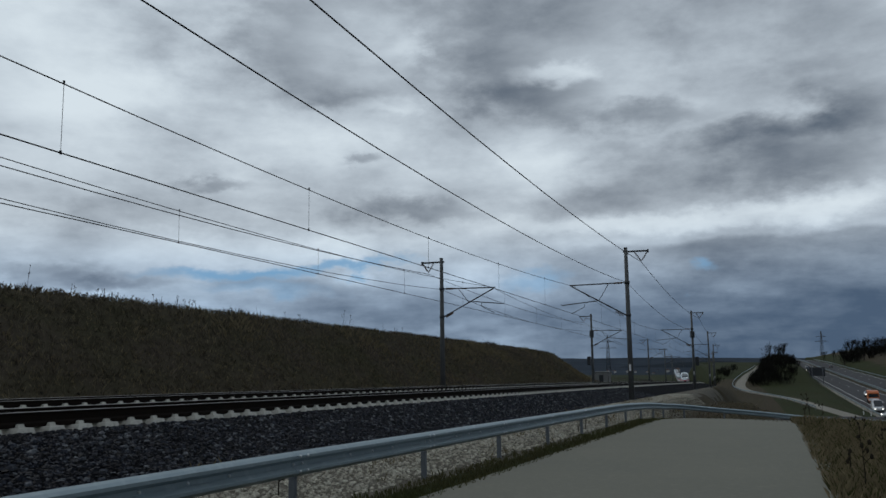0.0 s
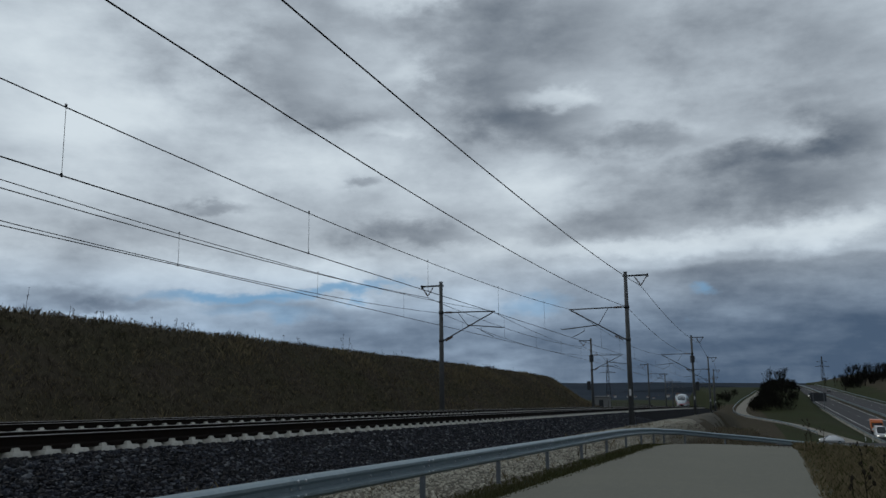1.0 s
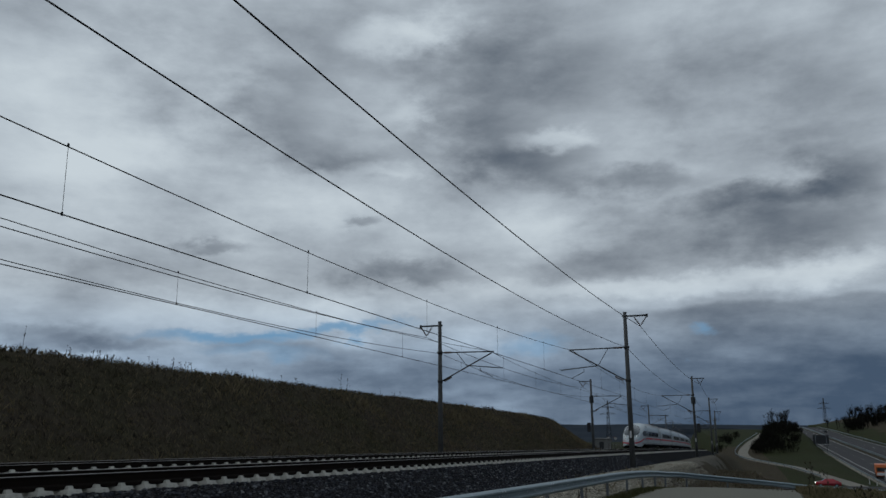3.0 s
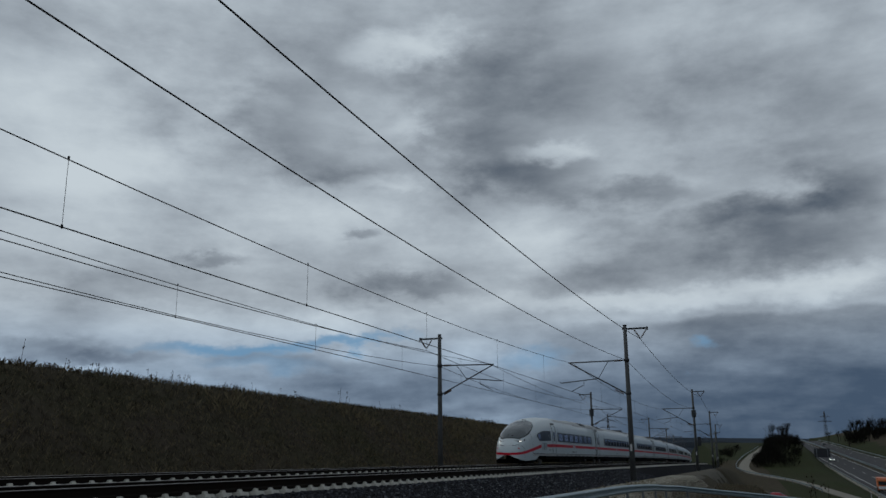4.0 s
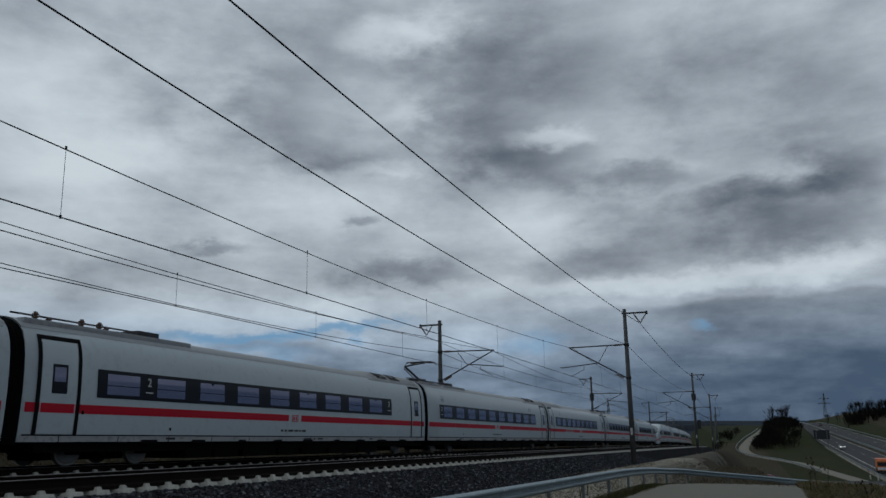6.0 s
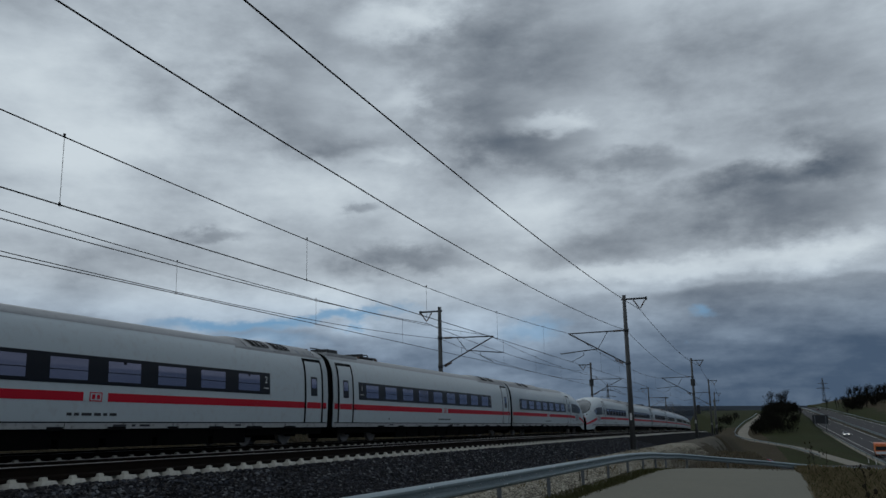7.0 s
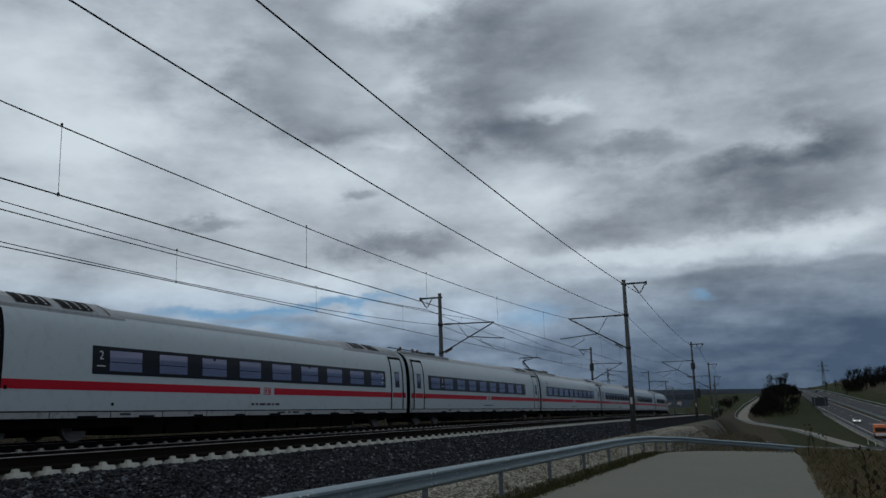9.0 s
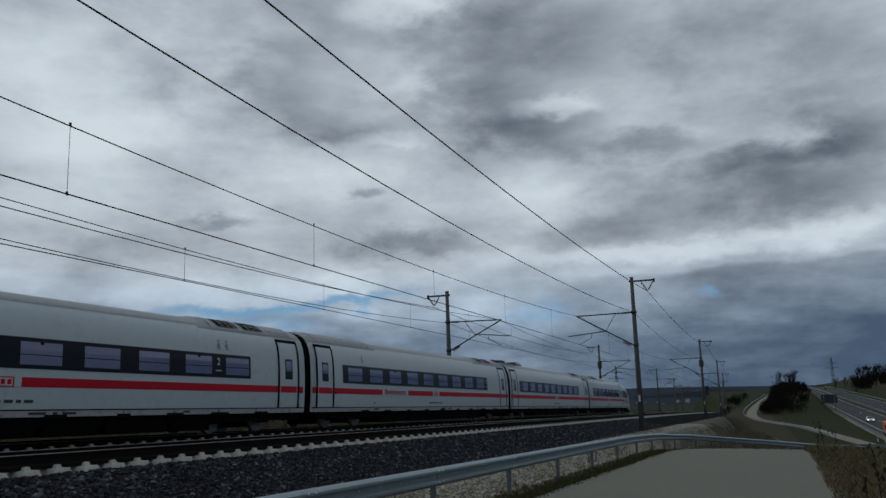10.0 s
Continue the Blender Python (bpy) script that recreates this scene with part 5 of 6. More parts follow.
def build_train():
    """Two coupled sets of eight. Gives each car with its centre's distance behind the first nose and whether it points backwards."""
    cars = []
    kinds = {"end2": make_end("2"), "end2_coupled": make_end("2", .62), "end1": make_end("1"), "end1_coupled": make_end("1", .14),
             "well": make_mid("2", (4.45, 21.9), 5.05, 9, (4.75, 20.05), 12.45, "unit", "panto", True, (4.8,)),
             "open": make_mid("2", (4.45, 21.9), 5.05, 9, (4.75, 21.6), 12.45, "unit", "unit", True),
             "gear": make_mid("2", (2.3, 20.3), 2.65, 9, (4.25, 20.0), 12.0, "gear", "unit", True),
             "panto": make_mid("2", (1.6, 20.85), 2.2, 10, (1.9, 19.15), 11.5, "panto_up", "unit", False, (2.0, 2.25, 19.2, 19.6)),
             "dining": make_mid("2", (2.45, 20.15), 2.9, 9, (19.9,), 12.15, "slots", "unit", True, (4.2,)),
             "first": make_mid("1", (2.2, 20.15), 2.9, 9, (2.5, 19.9), 12.2, "panto", "unit", True)}
    d = kinds["dining"]
    for side in (1, -1):
        ground = put("name_ground", patch("name_ground", flat_rows(26.0, 28.72, 1.67, 1.405, .6), M["paint_white"], .008, 32.11, (side,)), d)
        put("car_name", text_mesh("car_name", "Bordrestaurant", .36, M["paint_red"]), ground, "red lettering on the flank", side_pose(32.11 - 27.36, 1.45, side, .014))
    order = ["end2", "well", "open", "gear", "panto", "dining", "first", "end1_coupled"]
    second = ["end2_coupled"] + order[1:7] + ["end1"]
    used = set()
    half = 2 * END_LEN + 6 * PITCH
    for unit, seq in enumerate((order, second)):
        for i, kind in enumerate(seq):
            reverse = i == 7
            if i == 0:
                c = END_LEN / 2
            elif i == 7:
                c = half - END_LEN / 2
            else:
                c = END_LEN + PITCH * (i - .5)
            src = kinds[kind]
            ob = src if kind not in used else copy_thing(src, Matrix.Identity(4))
            used.add(kind)
            cars.append((ob, unit * half + c, reverse))
    return cars


TRAIN = build_train()




# ---------------------------------------------------------------- lanes and motorway in the valley
def S(s, L, z):
    """World place by the straight line of sight: s along it, L to its left, z over the eye."""
    p = (T0 * s + N0 * L) * VALLEY
    return Vector((p.x, p.y, z * VALLEY + EYE))


def ribbon(name, line, u0, u1, lift, mat, label, category, thick=.12, parent=None):
    """A flat strip along a line, from u0 to u1 to its right."""
    pts = [S(p.x, p.y, p.z + lift) for p in line]
    me = sweep(name, pts, [(u0, 0), (u1, 0), (u1, -thick), (u0, -thick)], mat)
    ob = put(name, me, parent)
    return ob if parent else tagged(ob, label, category, kind="structure")


ribbon("lane", LANE, -1.55, 1.55, 0, M["path"], "pale concrete farm lane winding through the valley", "lane")
ribbon("crossing_road", CROSSING, -3.0, 3.0, .05, M["asphalt"], "grey asphalt road crossing under the brow", "road")
ribbon("motorway", MOTORWAY, 0, 10.8, 0, M["asphalt"], "dark asphalt carriageway of a motorway", "motorway")
ribbon("motorway", MOTORWAY, 13.8, 25.4, 0, M["asphalt"], "dark asphalt carriageway of a motorway", "motorway")
ribbon("median", MOTORWAY, 10.8, 13.8, -.02, M["dry_slope"], "brown grassy strip between the carriageways", "verge")
ribbon("shoulder", MOTORWAY, -1.6, -.02, .02, M["path"], "pale concrete edge strip of the motorway", "kerb")
for u in (1.6, 10.2, 14.4, 24.0):
    ribbon("edge_line", MOTORWAY, u, u + .18, .012, M["marking"], "white painted edge line", "road marking", .01)


def lane_dashes():
    verts, faces = [], []
    for u in (5.9, 19.2):
        pts = [S(p.x, p.y, p.z + .014) for p in MOTORWAY]
        for i in range(0, len(pts) - 1, 2):
            a, b = pts[i], pts[i + 1]
            d = (b - a).normalized()
            side = Vector((d.y, -d.x, 0))
            c = len(verts)
            verts += [a + side * u, a + side * (u + .16), a + d * 6 + side * (u + .16), a + d * 6 + side * u]
            faces.append((c, c + 1, c + 2, c + 3))
    tagged(put("lane_dashes", mesh_of("lane_dashes", verts, faces, M["marking"])), "white dashed lane markings", "road marking", kind="structure")


lane_dashes()


def barrier(offset, label, posts=True, line=MOTORWAY, n0=0, n1=None):
    ob = thing("crash_barrier", label, "crash barrier", "motorway barriers")
    pts = [S(p.x, p.y, p.z) for p in line][n0:n1]
    moved = []
    for i, p in enumerate(pts):
        a, b = pts[max(0, i - 1)], pts[min(len(pts) - 1, i + 1)]
        d = Vector((b.x - a.x, b.y - a.y, 0)).normalized()
        moved.append(p + Vector((d.y, -d.x, 0)) * offset)
    put("beam", sweep("beam", [p + Vector((0, 0, .75)) for p in moved], [(0, 0), (.07, -.05), (.02, -.15), (.07, -.25), (0, -.31), (-.03, -.15)], M["zinc"]), ob)
    post = box_mesh("post", -.05, .05, -.05, .05, -.1, .7, M["shaded_zinc"])
    for p in moved[::2]:
        put("post", post, ob, m=Matrix.Translation(p))
    return ob


barrier(-1.3, "galvanised crash barrier along the motorway edge")
barrier(11.8, "galvanised crash barrier along the median")
barrier(12.8, "galvanised crash barrier along the median")
barrier(26.2, "galvanised crash barrier along the far verge")
barrier(-2.4, "low galvanised barrier beside the farm lane", line=LANE, n0=8, n1=60)


# ---------------------------------------------------------------- plants
def branch(bm, rng, a, d, length, r, depth, twigs, spread_angle=.55, n=4):
    b = a + d * length
    add_tube(bm, a, b, r, r * .62, n if depth > 1 else 3)
    if depth == 0:
        return
    for i in range(rng.choice((2, 3, 3))):
        axis = Vector((rng.uniform(-1, 1), rng.uniform(-1, 1), rng.uniform(-.3, .8)))
        nd = (d + axis * spread_angle).normalized()
        start = a.lerp(b, rng.uniform(.55, 1))
        branch(bm, rng, start, nd, length * rng.uniform(.55, .82), r * .58, depth - 1, twigs, spread_angle, n)
    if depth <= 2:
        for i in range(twigs):
            p = a.lerp(b, rng.random())
            q = p + Vector((rng.uniform(-1, 1), rng.uniform(-1, 1), rng.uniform(-.2, 1))).normalized() * length * rng.uniform(.3, .8)
            w = Vector((rng.uniform(-1, 1), rng.uniform(-1, 1), 0)).normalized() * .035
            v = [bm.verts.new(p + w), bm.verts.new(p - w), bm.verts.new(q)]
            bm.faces.new(v)


def make_tree(seed, height, label, category, group, stems=1, depth=5, twigs=3):
    rng = random.Random(seed)
    tree = thing("bare_tree" if stems == 1 else "shrub", label, category, group)
    if stems == 1:
        bm = bmesh.new()
        add_tube(bm, (0, 0, -.4), (0, 0, height * .28), height * .022, height * .016, 8)
        put("trunk", from_bm("trunk", bm, M["bark"], True), tree)
        bm = bmesh.new()
        for i in range(4):
            branch(bm, rng, Vector((0, 0, height * (.2 + .025 * i))), Vector((rng.uniform(-.5, .5), rng.uniform(-.5, .5), 1)).normalized(), height * .28, height * .012, depth - 1, twigs)
        put("crown", from_bm("crown", bm, M["bush"]), tree, "bare twiggy crown")
    else:
        bm = bmesh.new()
        for i in range(stems):
            a = rng.uniform(0, 6.28)
            rr = rng.uniform(0, .28) * height
            branch(bm, rng, Vector((math.cos(a) * rr, math.sin(a) * rr, -.3)), Vector((math.cos(a) * .35 + rng.uniform(-.2, .2), math.sin(a) * .35 + rng.uniform(-.2, .2), 1)).normalized(),
                   height * rng.uniform(.25, .36), height * .012, depth - 1, twigs)
        put("branchwork", from_bm("branchwork", bm, M["bush"]), tree, "dense dark bare stems")
    return tree


def ground_at(s, L):
    """Height of the ground, over the eye, at a place by the straight line of sight."""
    return (gz(s * VALLEY, L * VALLEY - bend(s * VALLEY)) - EYE) / VALLEY


def plant(src, s, L, k, turn, first):
    z = ground_at(s, L)
    m = Matrix.Translation(S(s, L, z)) @ pose(0, 0, 0, 0, 0, turn)
    if first:
        src.matrix_basis = m
        src.scale = (k, k, k)
        return src
    ob = copy_thing(src, m)
    ob.scale = (k, k, k)
    return ob


def build_woods():
    rng = random.Random(21)
    shrubs = [make_tree(31 + i, 6.6, "dense dark leafless shrub on the bank", "shrub", "shrubs on the bank", stems=9, depth=4, twigs=7) for i in range(3)]
    trees = [make_tree(41 + i, 14.0, "bare dark deciduous tree on the hill", "tree", "trees on the hill", depth=5, twigs=4) for i in range(3)]
    used = set()

    def go(kind, i, s, L, k):
        src = (shrubs if kind == 0 else trees)[i % 3]
        plant(src, s, L, k, rng.uniform(0, 360), (kind, i % 3) not in used)
        used.add((kind, i % 3))
    # bank between lane and motorway
    n = 0
    for i in range(170):
        s = rng.uniform(178, 300)
        f = (s - 185) / 115
        lo, hi = -3.5 - 4 * f, 6.5 - 1.0 * f
        L = rng.uniform(lo, hi)
        go(0, i, s, L, rng.uniform(.6, 1.0) * (1.25 - .75 * abs((L - lo) / (hi - lo) - .5) * 2))
    for i in range(7):
        go(1, i, rng.uniform(255, 310), rng.uniform(-3, 4), rng.uniform(.55, .8))
    # wood on the hill beyond the motorway
    for i in range(80):
        s = rng.uniform(350, 440)
        L = -.068 * s - rng.uniform(0, 20)
        go(0, i, s, L, rng.uniform(.9, 1.35))
    for i in range(34):
        s = rng.uniform(345, 480)
        L = -.070 * s - rng.uniform(0, 22)
        go(1, i, s, L, rng.uniform(.65, .95))
    for i in range(5):
        go(1, i, rng.uniform(420, 470), -.050 * 440 - i * 1.8, rng.uniform(.45, .65))
    # scrub beside the line past the second mast
    for i in range(22):
        go(0, i, rng.uniform(190, 330), rng.uniform(12.5, 16.5), rng.uniform(.4, .75))


build_woods()


def blades(name, count, region, height, width, mat, label, category, seed, lean=.5, per=3):
    """Tufts of narrow grass blades."""
    rng = np.random.default_rng(seed)
    verts, faces = [], []
    for i in range(count):
        p, k = region(rng)
        for q in range(per):
            a = rng.random() * 6.28
            h = height * k * (.5 + rng.random())
            w = width * (.6 + .8 * rng.random())
            o = (rng.random(2) - .5) * height * .5
            tip = (rng.random(2) - .5) * 2 * lean * h
            b = len(verts)
            ca, sa = math.cos(a) * w, math.sin(a) * w
            x, y = p[0] + o[0], p[1] + o[1]
            verts += [(x - ca, y - sa, p[2] - .03), (x + ca, y + sa, p[2] - .03), (x + tip[0] * .4 + ca * .6, y + tip[1] * .4 + sa * .6, p[2] + h * .6), (x + tip[0], y + tip[1], p[2] + h)]
            faces += [(b, b + 1, b + 2), (b, b + 2, b + 3)]
    tagged(put(name, mesh_of(name, verts, faces, mat)), label, category, kind="stuff")


def on_slope(rng):
    s = 8 + 145 * rng.random() ** 1.3
    L = 25 + 9.2 * rng.random()
    return W(s, L, gz(s, L)), .6 + .8 * rng.random()


def slope_clump(rng):
    s = 8 + 130 * rng.random() ** 1.3
    L = 26 + 7.5 * rng.random()
    k = noise.noise(Vector((s * .12, L * .3, 4)))
    return W(s, L, gz(s, L)), .5 + max(0, k) * 2


def crest(rng):
    s = 12 + 140 * rng.random()
    L = 33 + 1.4 * rng.random()
    return W(s, L, gz(s, L)), .3 + 1.2 * max(0, noise.noise(Vector((s * .35, 2, 4)))) + .3 * rng.random()


def verge_left(rng):
    s = 6 + 42 * rng.random() ** 1.3
    L = 4.55 + 1.05 * rng.random() ** 1.2
    return W(s, L, gz(s, L)), .5 + rng.random()


def verge_right(rng):
    s = 6 + 34 * rng.random()
    L = -.70 - 7 * rng.random() ** 1.5
    k = .45 + .9 * max(0, noise.noise(Vector((s * .5, L * .5, 7)))) + .6 * smooth(-.7, -2.5, L)
    return W(s, L, gz(s, L)), k


def brow(rng):
    s = 40 + 60 * rng.random()
    L = -10 + 15 * rng.random()
    return W(s, L, gz(s, L)), .7 + .6 * rng.random()


def gravel_tufts(rng):
    s = 6 + 60 * rng.random() ** 1.3
    L = 5.7 + 3.3 * rng.random()
    k = noise.noise(Vector((s * .5, L * .9, 2)))
    return W(s, L, gz(s, L)), max(.05, k * 1.8)


def bank_grass(rng):
    s = 60 + 120 * rng.random()
    L = -2 + 7.4 * rng.random()
    return W(s, L, gz(s, L)), .6 + rng.random()


blades("slope_grass", 24000, on_slope, .20, .016, M["slope_grass"], "short dry brown grass covering the cutting", "grass", 51, .8)
blades("slope_straw", 11000, slope_clump, .30, .012, M["straw"], "tufts of pale dead grass on the cutting", "grass", 52, .7)
blades("crest_grass", 3000, crest, .40, .010, M["weed"], "uneven dead grass along the top of the cutting", "grass", 53, .35)
blades("verge_grass", 7000, verge_left, .07, .006, M["green_blade"], "short green and brown verge grass under the guard rail", "grass", 54, .6)
blades("verge_grass", 15000, verge_right, .26, .008, M["straw"], "rough brown verge grass beside the road", "grass", 55, .6)
blades("verge_grass", 6000, verge_right, .26, .007, M["green_blade"], "rough green verge grass beside the road", "grass", 56, .6)
blades("brow_grass", 5000, brow, .16, .014, M["slope_grass"], "dry grass on the falling ground past the brow", "grass", 57, .6)
blades("gravel_weeds", 1600, gravel_tufts, .22, .007, M["straw"], "sparse dry weeds in the gravel", "grass", 58, .7)
blades("bank_grass", 5000, bank_grass, .2, .02, M["slope_grass"], "dry brown grass on the railway bank", "grass", 59, .6)


def stalks(name, places, label):
    """Tall dead weed stalks with seed heads, each one a thing."""
    rng = random.Random(77)
    for s, L, h, heads in places:
        w = thing("weed_stalk", label, "weed", "dead weeds")
        w.matrix_basis = Matrix.Translation(W(s, L, gz(s, L) - .05))
        bm = bmesh.new()
        top = Vector((rng.uniform(-.2, .2) * h, rng.uniform(-.2, .2) * h, h))
        mid = top * .5 + Vector((rng.uniform(-.05, .05), rng.uniform(-.05, .05), 0))
        add_tube(bm, (0, 0, 0), mid, .012, .010, 5)
        add_tube(bm, mid, top, .010, .006, 5)
        tips = [top]
        for i in range(heads):
            p = (mid.lerp(top, rng.uniform(0, .8)))
            q = p + Vector((rng.uniform(-.25, .25), rng.uniform(-.25, .25), rng.uniform(.1, .35))) * h * .6
            add_tube(bm, p, q, .007, .004, 4)
            tips.append(q)
        put("stem", from_bm("stem", bm, M["weed"]), w)
        bm = bmesh.new()
        for q in tips:
            g = bmesh.ops.create_icosphere(bm, subdivisions=1, radius=.022 + .012 * rng.random())
            for v in g["verts"]:
                v.co = Vector((v.co.x, v.co.y, v.co.z * 1.5)) + q
        tagged(put("seed_cluster", from_bm("seed_cluster", bm, M["weed"]), w), kind="stuff")


rw = random.Random(5)
stalks("crest_weeds", [(27.3, 33.5, 1.3, 2), (58, 33.4, 1.5, 3), (59, 33.3, 1.2, 3), (37.5, 33.2, .8, 3), (36.5, 33.6, .6, 2)]
       + [(rw.uniform(29, 44), 33.2 + rw.random(), rw.uniform(.25, .7), rw.choice((1, 2, 3))) for _ in range(30)]
       + [(rw.uniform(44, 120), 33.2 + rw.random(), rw.uniform(.3, .9), rw.choice((0, 1, 2))) for _ in range(30)], "tall dead weed stalk on the cutting's crest")
stalks("verge_weeds", [(rw.uniform(10, 34), -1.0 - rw.random() * 4.5, rw.uniform(.5, 1.0), rw.choice((2, 3, 4))) for _ in range(24)], "tall dry brown weed on the road verge")
stalks("rail_weeds", [(33.0, -.9, 1.1, 4), (33.6, -1.2, 1.3, 5), (34.0, -1.6, .9, 3), (25.5, 6.0, .7, 4), (26.0, 6.1, .8, 5), (26.6, 6.0, .6, 4), (9.6, 6.6, .5, 4)], "dark dead weed beside the guard rail")


# ---------------------------------------------------------------- distance
def build_far():
    rng = random.Random(8)
    # wooded ridge
    verts, faces = [], []
    n = 90
    for i in range(n + 1):
        f = i / n
        xy = .02 + .62 * f
        d = 1750 + 120 * math.sin(f * 5)
        top = -.0235 - .0085 * abs(f - .52) / .5 - .004 * noise.noise(Vector((f * 5, 2, 0))) + .0009 * noise.noise(Vector((f * 60, 1, 0)))
        for k, dz in ((0, 0), (1, -14), (2, -40)):
            q = d - 90 * k
            verts.append((xy * q, q, top * d + dz + EYE))
        verts.append((xy * (d + 300), d + 300, top * d - 40 + EYE))
    for i in range(n):
        for a, b in ((3, 0), (0, 1), (1, 2)):
            faces.append((i * 4 + a, i * 4 + b, (i + 1) * 4 + b, (i + 1) * 4 + a))
    tagged(put("backdrop", mesh_of("wooded_ridge", verts, faces, M["hazed_wood"], True)), "dark wooded ridge tinted blue for distance haze", "hill", kind="structure")
    # village houses below the ridge
    bm = bmesh.new()
    add_box(bm, -5, 5, -4, 4, -4, 5)
    wall = from_bm("house_wall", bm, M["house_wall"])
    roof = mesh_of("roof", [(-5.4, -4.5, 5), (5.4, -4.5, 5), (5.4, 4.5, 5), (-5.4, 4.5, 5), (-5.4, 0, 8.6), (5.4, 0, 8.6)], [(0, 1, 5, 4), (2, 3, 4, 5), (0, 4, 3), (1, 2, 5), (3, 2, 1, 0)], M["roof_tile"])
    win = box_mesh("window", -.6, .6, -.05, .05, -.7, .7, M["car_glass"])
    house = thing("house", "small pale house with a brown gable roof", "house", "village houses")
    put("wall", wall, house)
    put("roof", roof, house)
    for x in (-3, 0, 3):
        put("window", win, house, m=Matrix.Translation((x, -4.03, 2.4)))
    first = True
    for i in range(48):
        y = rng.uniform(1150, 1400)
        xy = rng.choice((rng.uniform(.20, .30), rng.uniform(.255, .33)))
        m = Matrix.Translation((xy * y, y, (-.0335 - rng.uniform(0, .006)) * y + EYE)) @ pose(0, 0, 0, 0, 0, rng.uniform(0, 180)) @ Matrix.Scale(.55, 4)
        if first:
            house.matrix_basis, first = m, False
        else:
            copy_thing(house, m)
    # pylons
    for x, y, base, h in ((.4805, 1500, -.0200, 50), (.209, 1250, -.031, 54)):
        p = thing("power_pylon", "grey lattice electricity pylon in the distance", "pylon", "pylons")
        p.matrix_basis = Matrix.Translation((x * y, y, base * y + EYE))
        r = .28
        segs = [((sx * 3.4, sy * 3.4, -6), (sx * .5, sy * .5, h), r) for sx in (-1, 1) for sy in (-1, 1)]
        for q in range(7):
            z0, z1 = h * q / 7, h * (q + 1) / 7
            w0, w1 = 3.4 - 2.9 * q / 7, 3.4 - 2.9 * (q + 1) / 7
            for sy in (-1, 1):
                segs += [((-w0, sy * w0, z0), (w1, sy * w1, z1), .16), ((w0, sy * w0, z0), (-w1, sy * w1, z1), .16)]
        put("lattice_tower", tube_mesh("lattice_tower", segs, M["steel"], 4), p)
        for z, w in ((h * .62, 13), (h * .80, 10)):
            put("cross_arm", tube_mesh("cross_arm", [((-w, 0, z), (w, 0, z), .3), ((-w, 0, z), (0, 0, z + 2.6), .2), ((w, 0, z), (0, 0, z + 2.6), .2)], M["steel"], 4), p)


build_far()


def build_fence():
    fence = thing("field_fence", "weathered wire fence on posts along the green field", "fence")
    post = box_mesh("post", -.06, .06, -.06, .06, -.2, 1.6, M["fence_wood"])
    pts = [W(s, 27 + (s - 150) * .02, gz(s, 27 + (s - 150) * .02)) for s in spread([(150, 310, 40)])]
    for p in pts:
        put("post", post, fence, m=Matrix.Translation(p))
    for h in (.4, .8, 1.2, 1.5):
        put("fence_wire", tube_mesh("fence_wire", [(a + Vector((0, 0, h)), b + Vector((0, 0, h)), .012) for a, b in zip(pts, pts[1:])], M["wire"], 4), fence)
    hut = thing("equipment_hut", "small grey concrete equipment hut beside the line", "hut")
    hut.matrix_basis = local_frame(168, 31.0)
    hut.matrix_basis.translation.z = gz(168, 31) - .1
    bm = bmesh.new()
    add_box(bm, -1.4, 1.4, -1.8, 1.8, -.3, 2.5, .03)
    put("wall", from_bm("wall", bm, M["grey_wall"]), hut)
    put("roof", box_mesh("roof", -1.6, 1.6, -2.0, 2.0, 2.5, 2.65, M["concrete"], .02), hut)
    put("door", box_mesh("door", -.45, .45, -1.84, -1.8, -.1, 2.0, M["sign_dark"]), hut)
    # back of a road sign at the motorway edge
    sign = thing("road_sign", "dark back of a motorway sign on two posts", "road sign")
    c = S(205, -8.7, -9.9)
    sign.matrix_basis = Matrix.Translation(c) @ pose(0, 0, 0, 0, 0, -22)
    put("panel", box_mesh("panel", -2.5, 2.5, -.05, .05, 3.0, 6.0, M["sign_dark"], .02), sign)
    for x in (-1.7, 1.7):
        put("post", tube_mesh("post", [((x, 0, -.5), (x, 0, 5.8), .1)], M["shaded_zinc"]), sign)
    for s, L in ((116, -10.0), (121, -11.3)):
        d = thing("delineator_post", "white roadside marker post", "marker post", "marker posts")
        d.matrix_basis = Matrix.Translation(S(s, L, ground_at(s, L)))
        put("post", box_mesh("post", -.06, .06, -.04, .04, -.1, 1.05, M["car_white"], .01), d)
        put("reflector", box_mesh("reflector", -.065, .065, -.045, .045, .75, .9, M["seam"]), d)


build_fence()


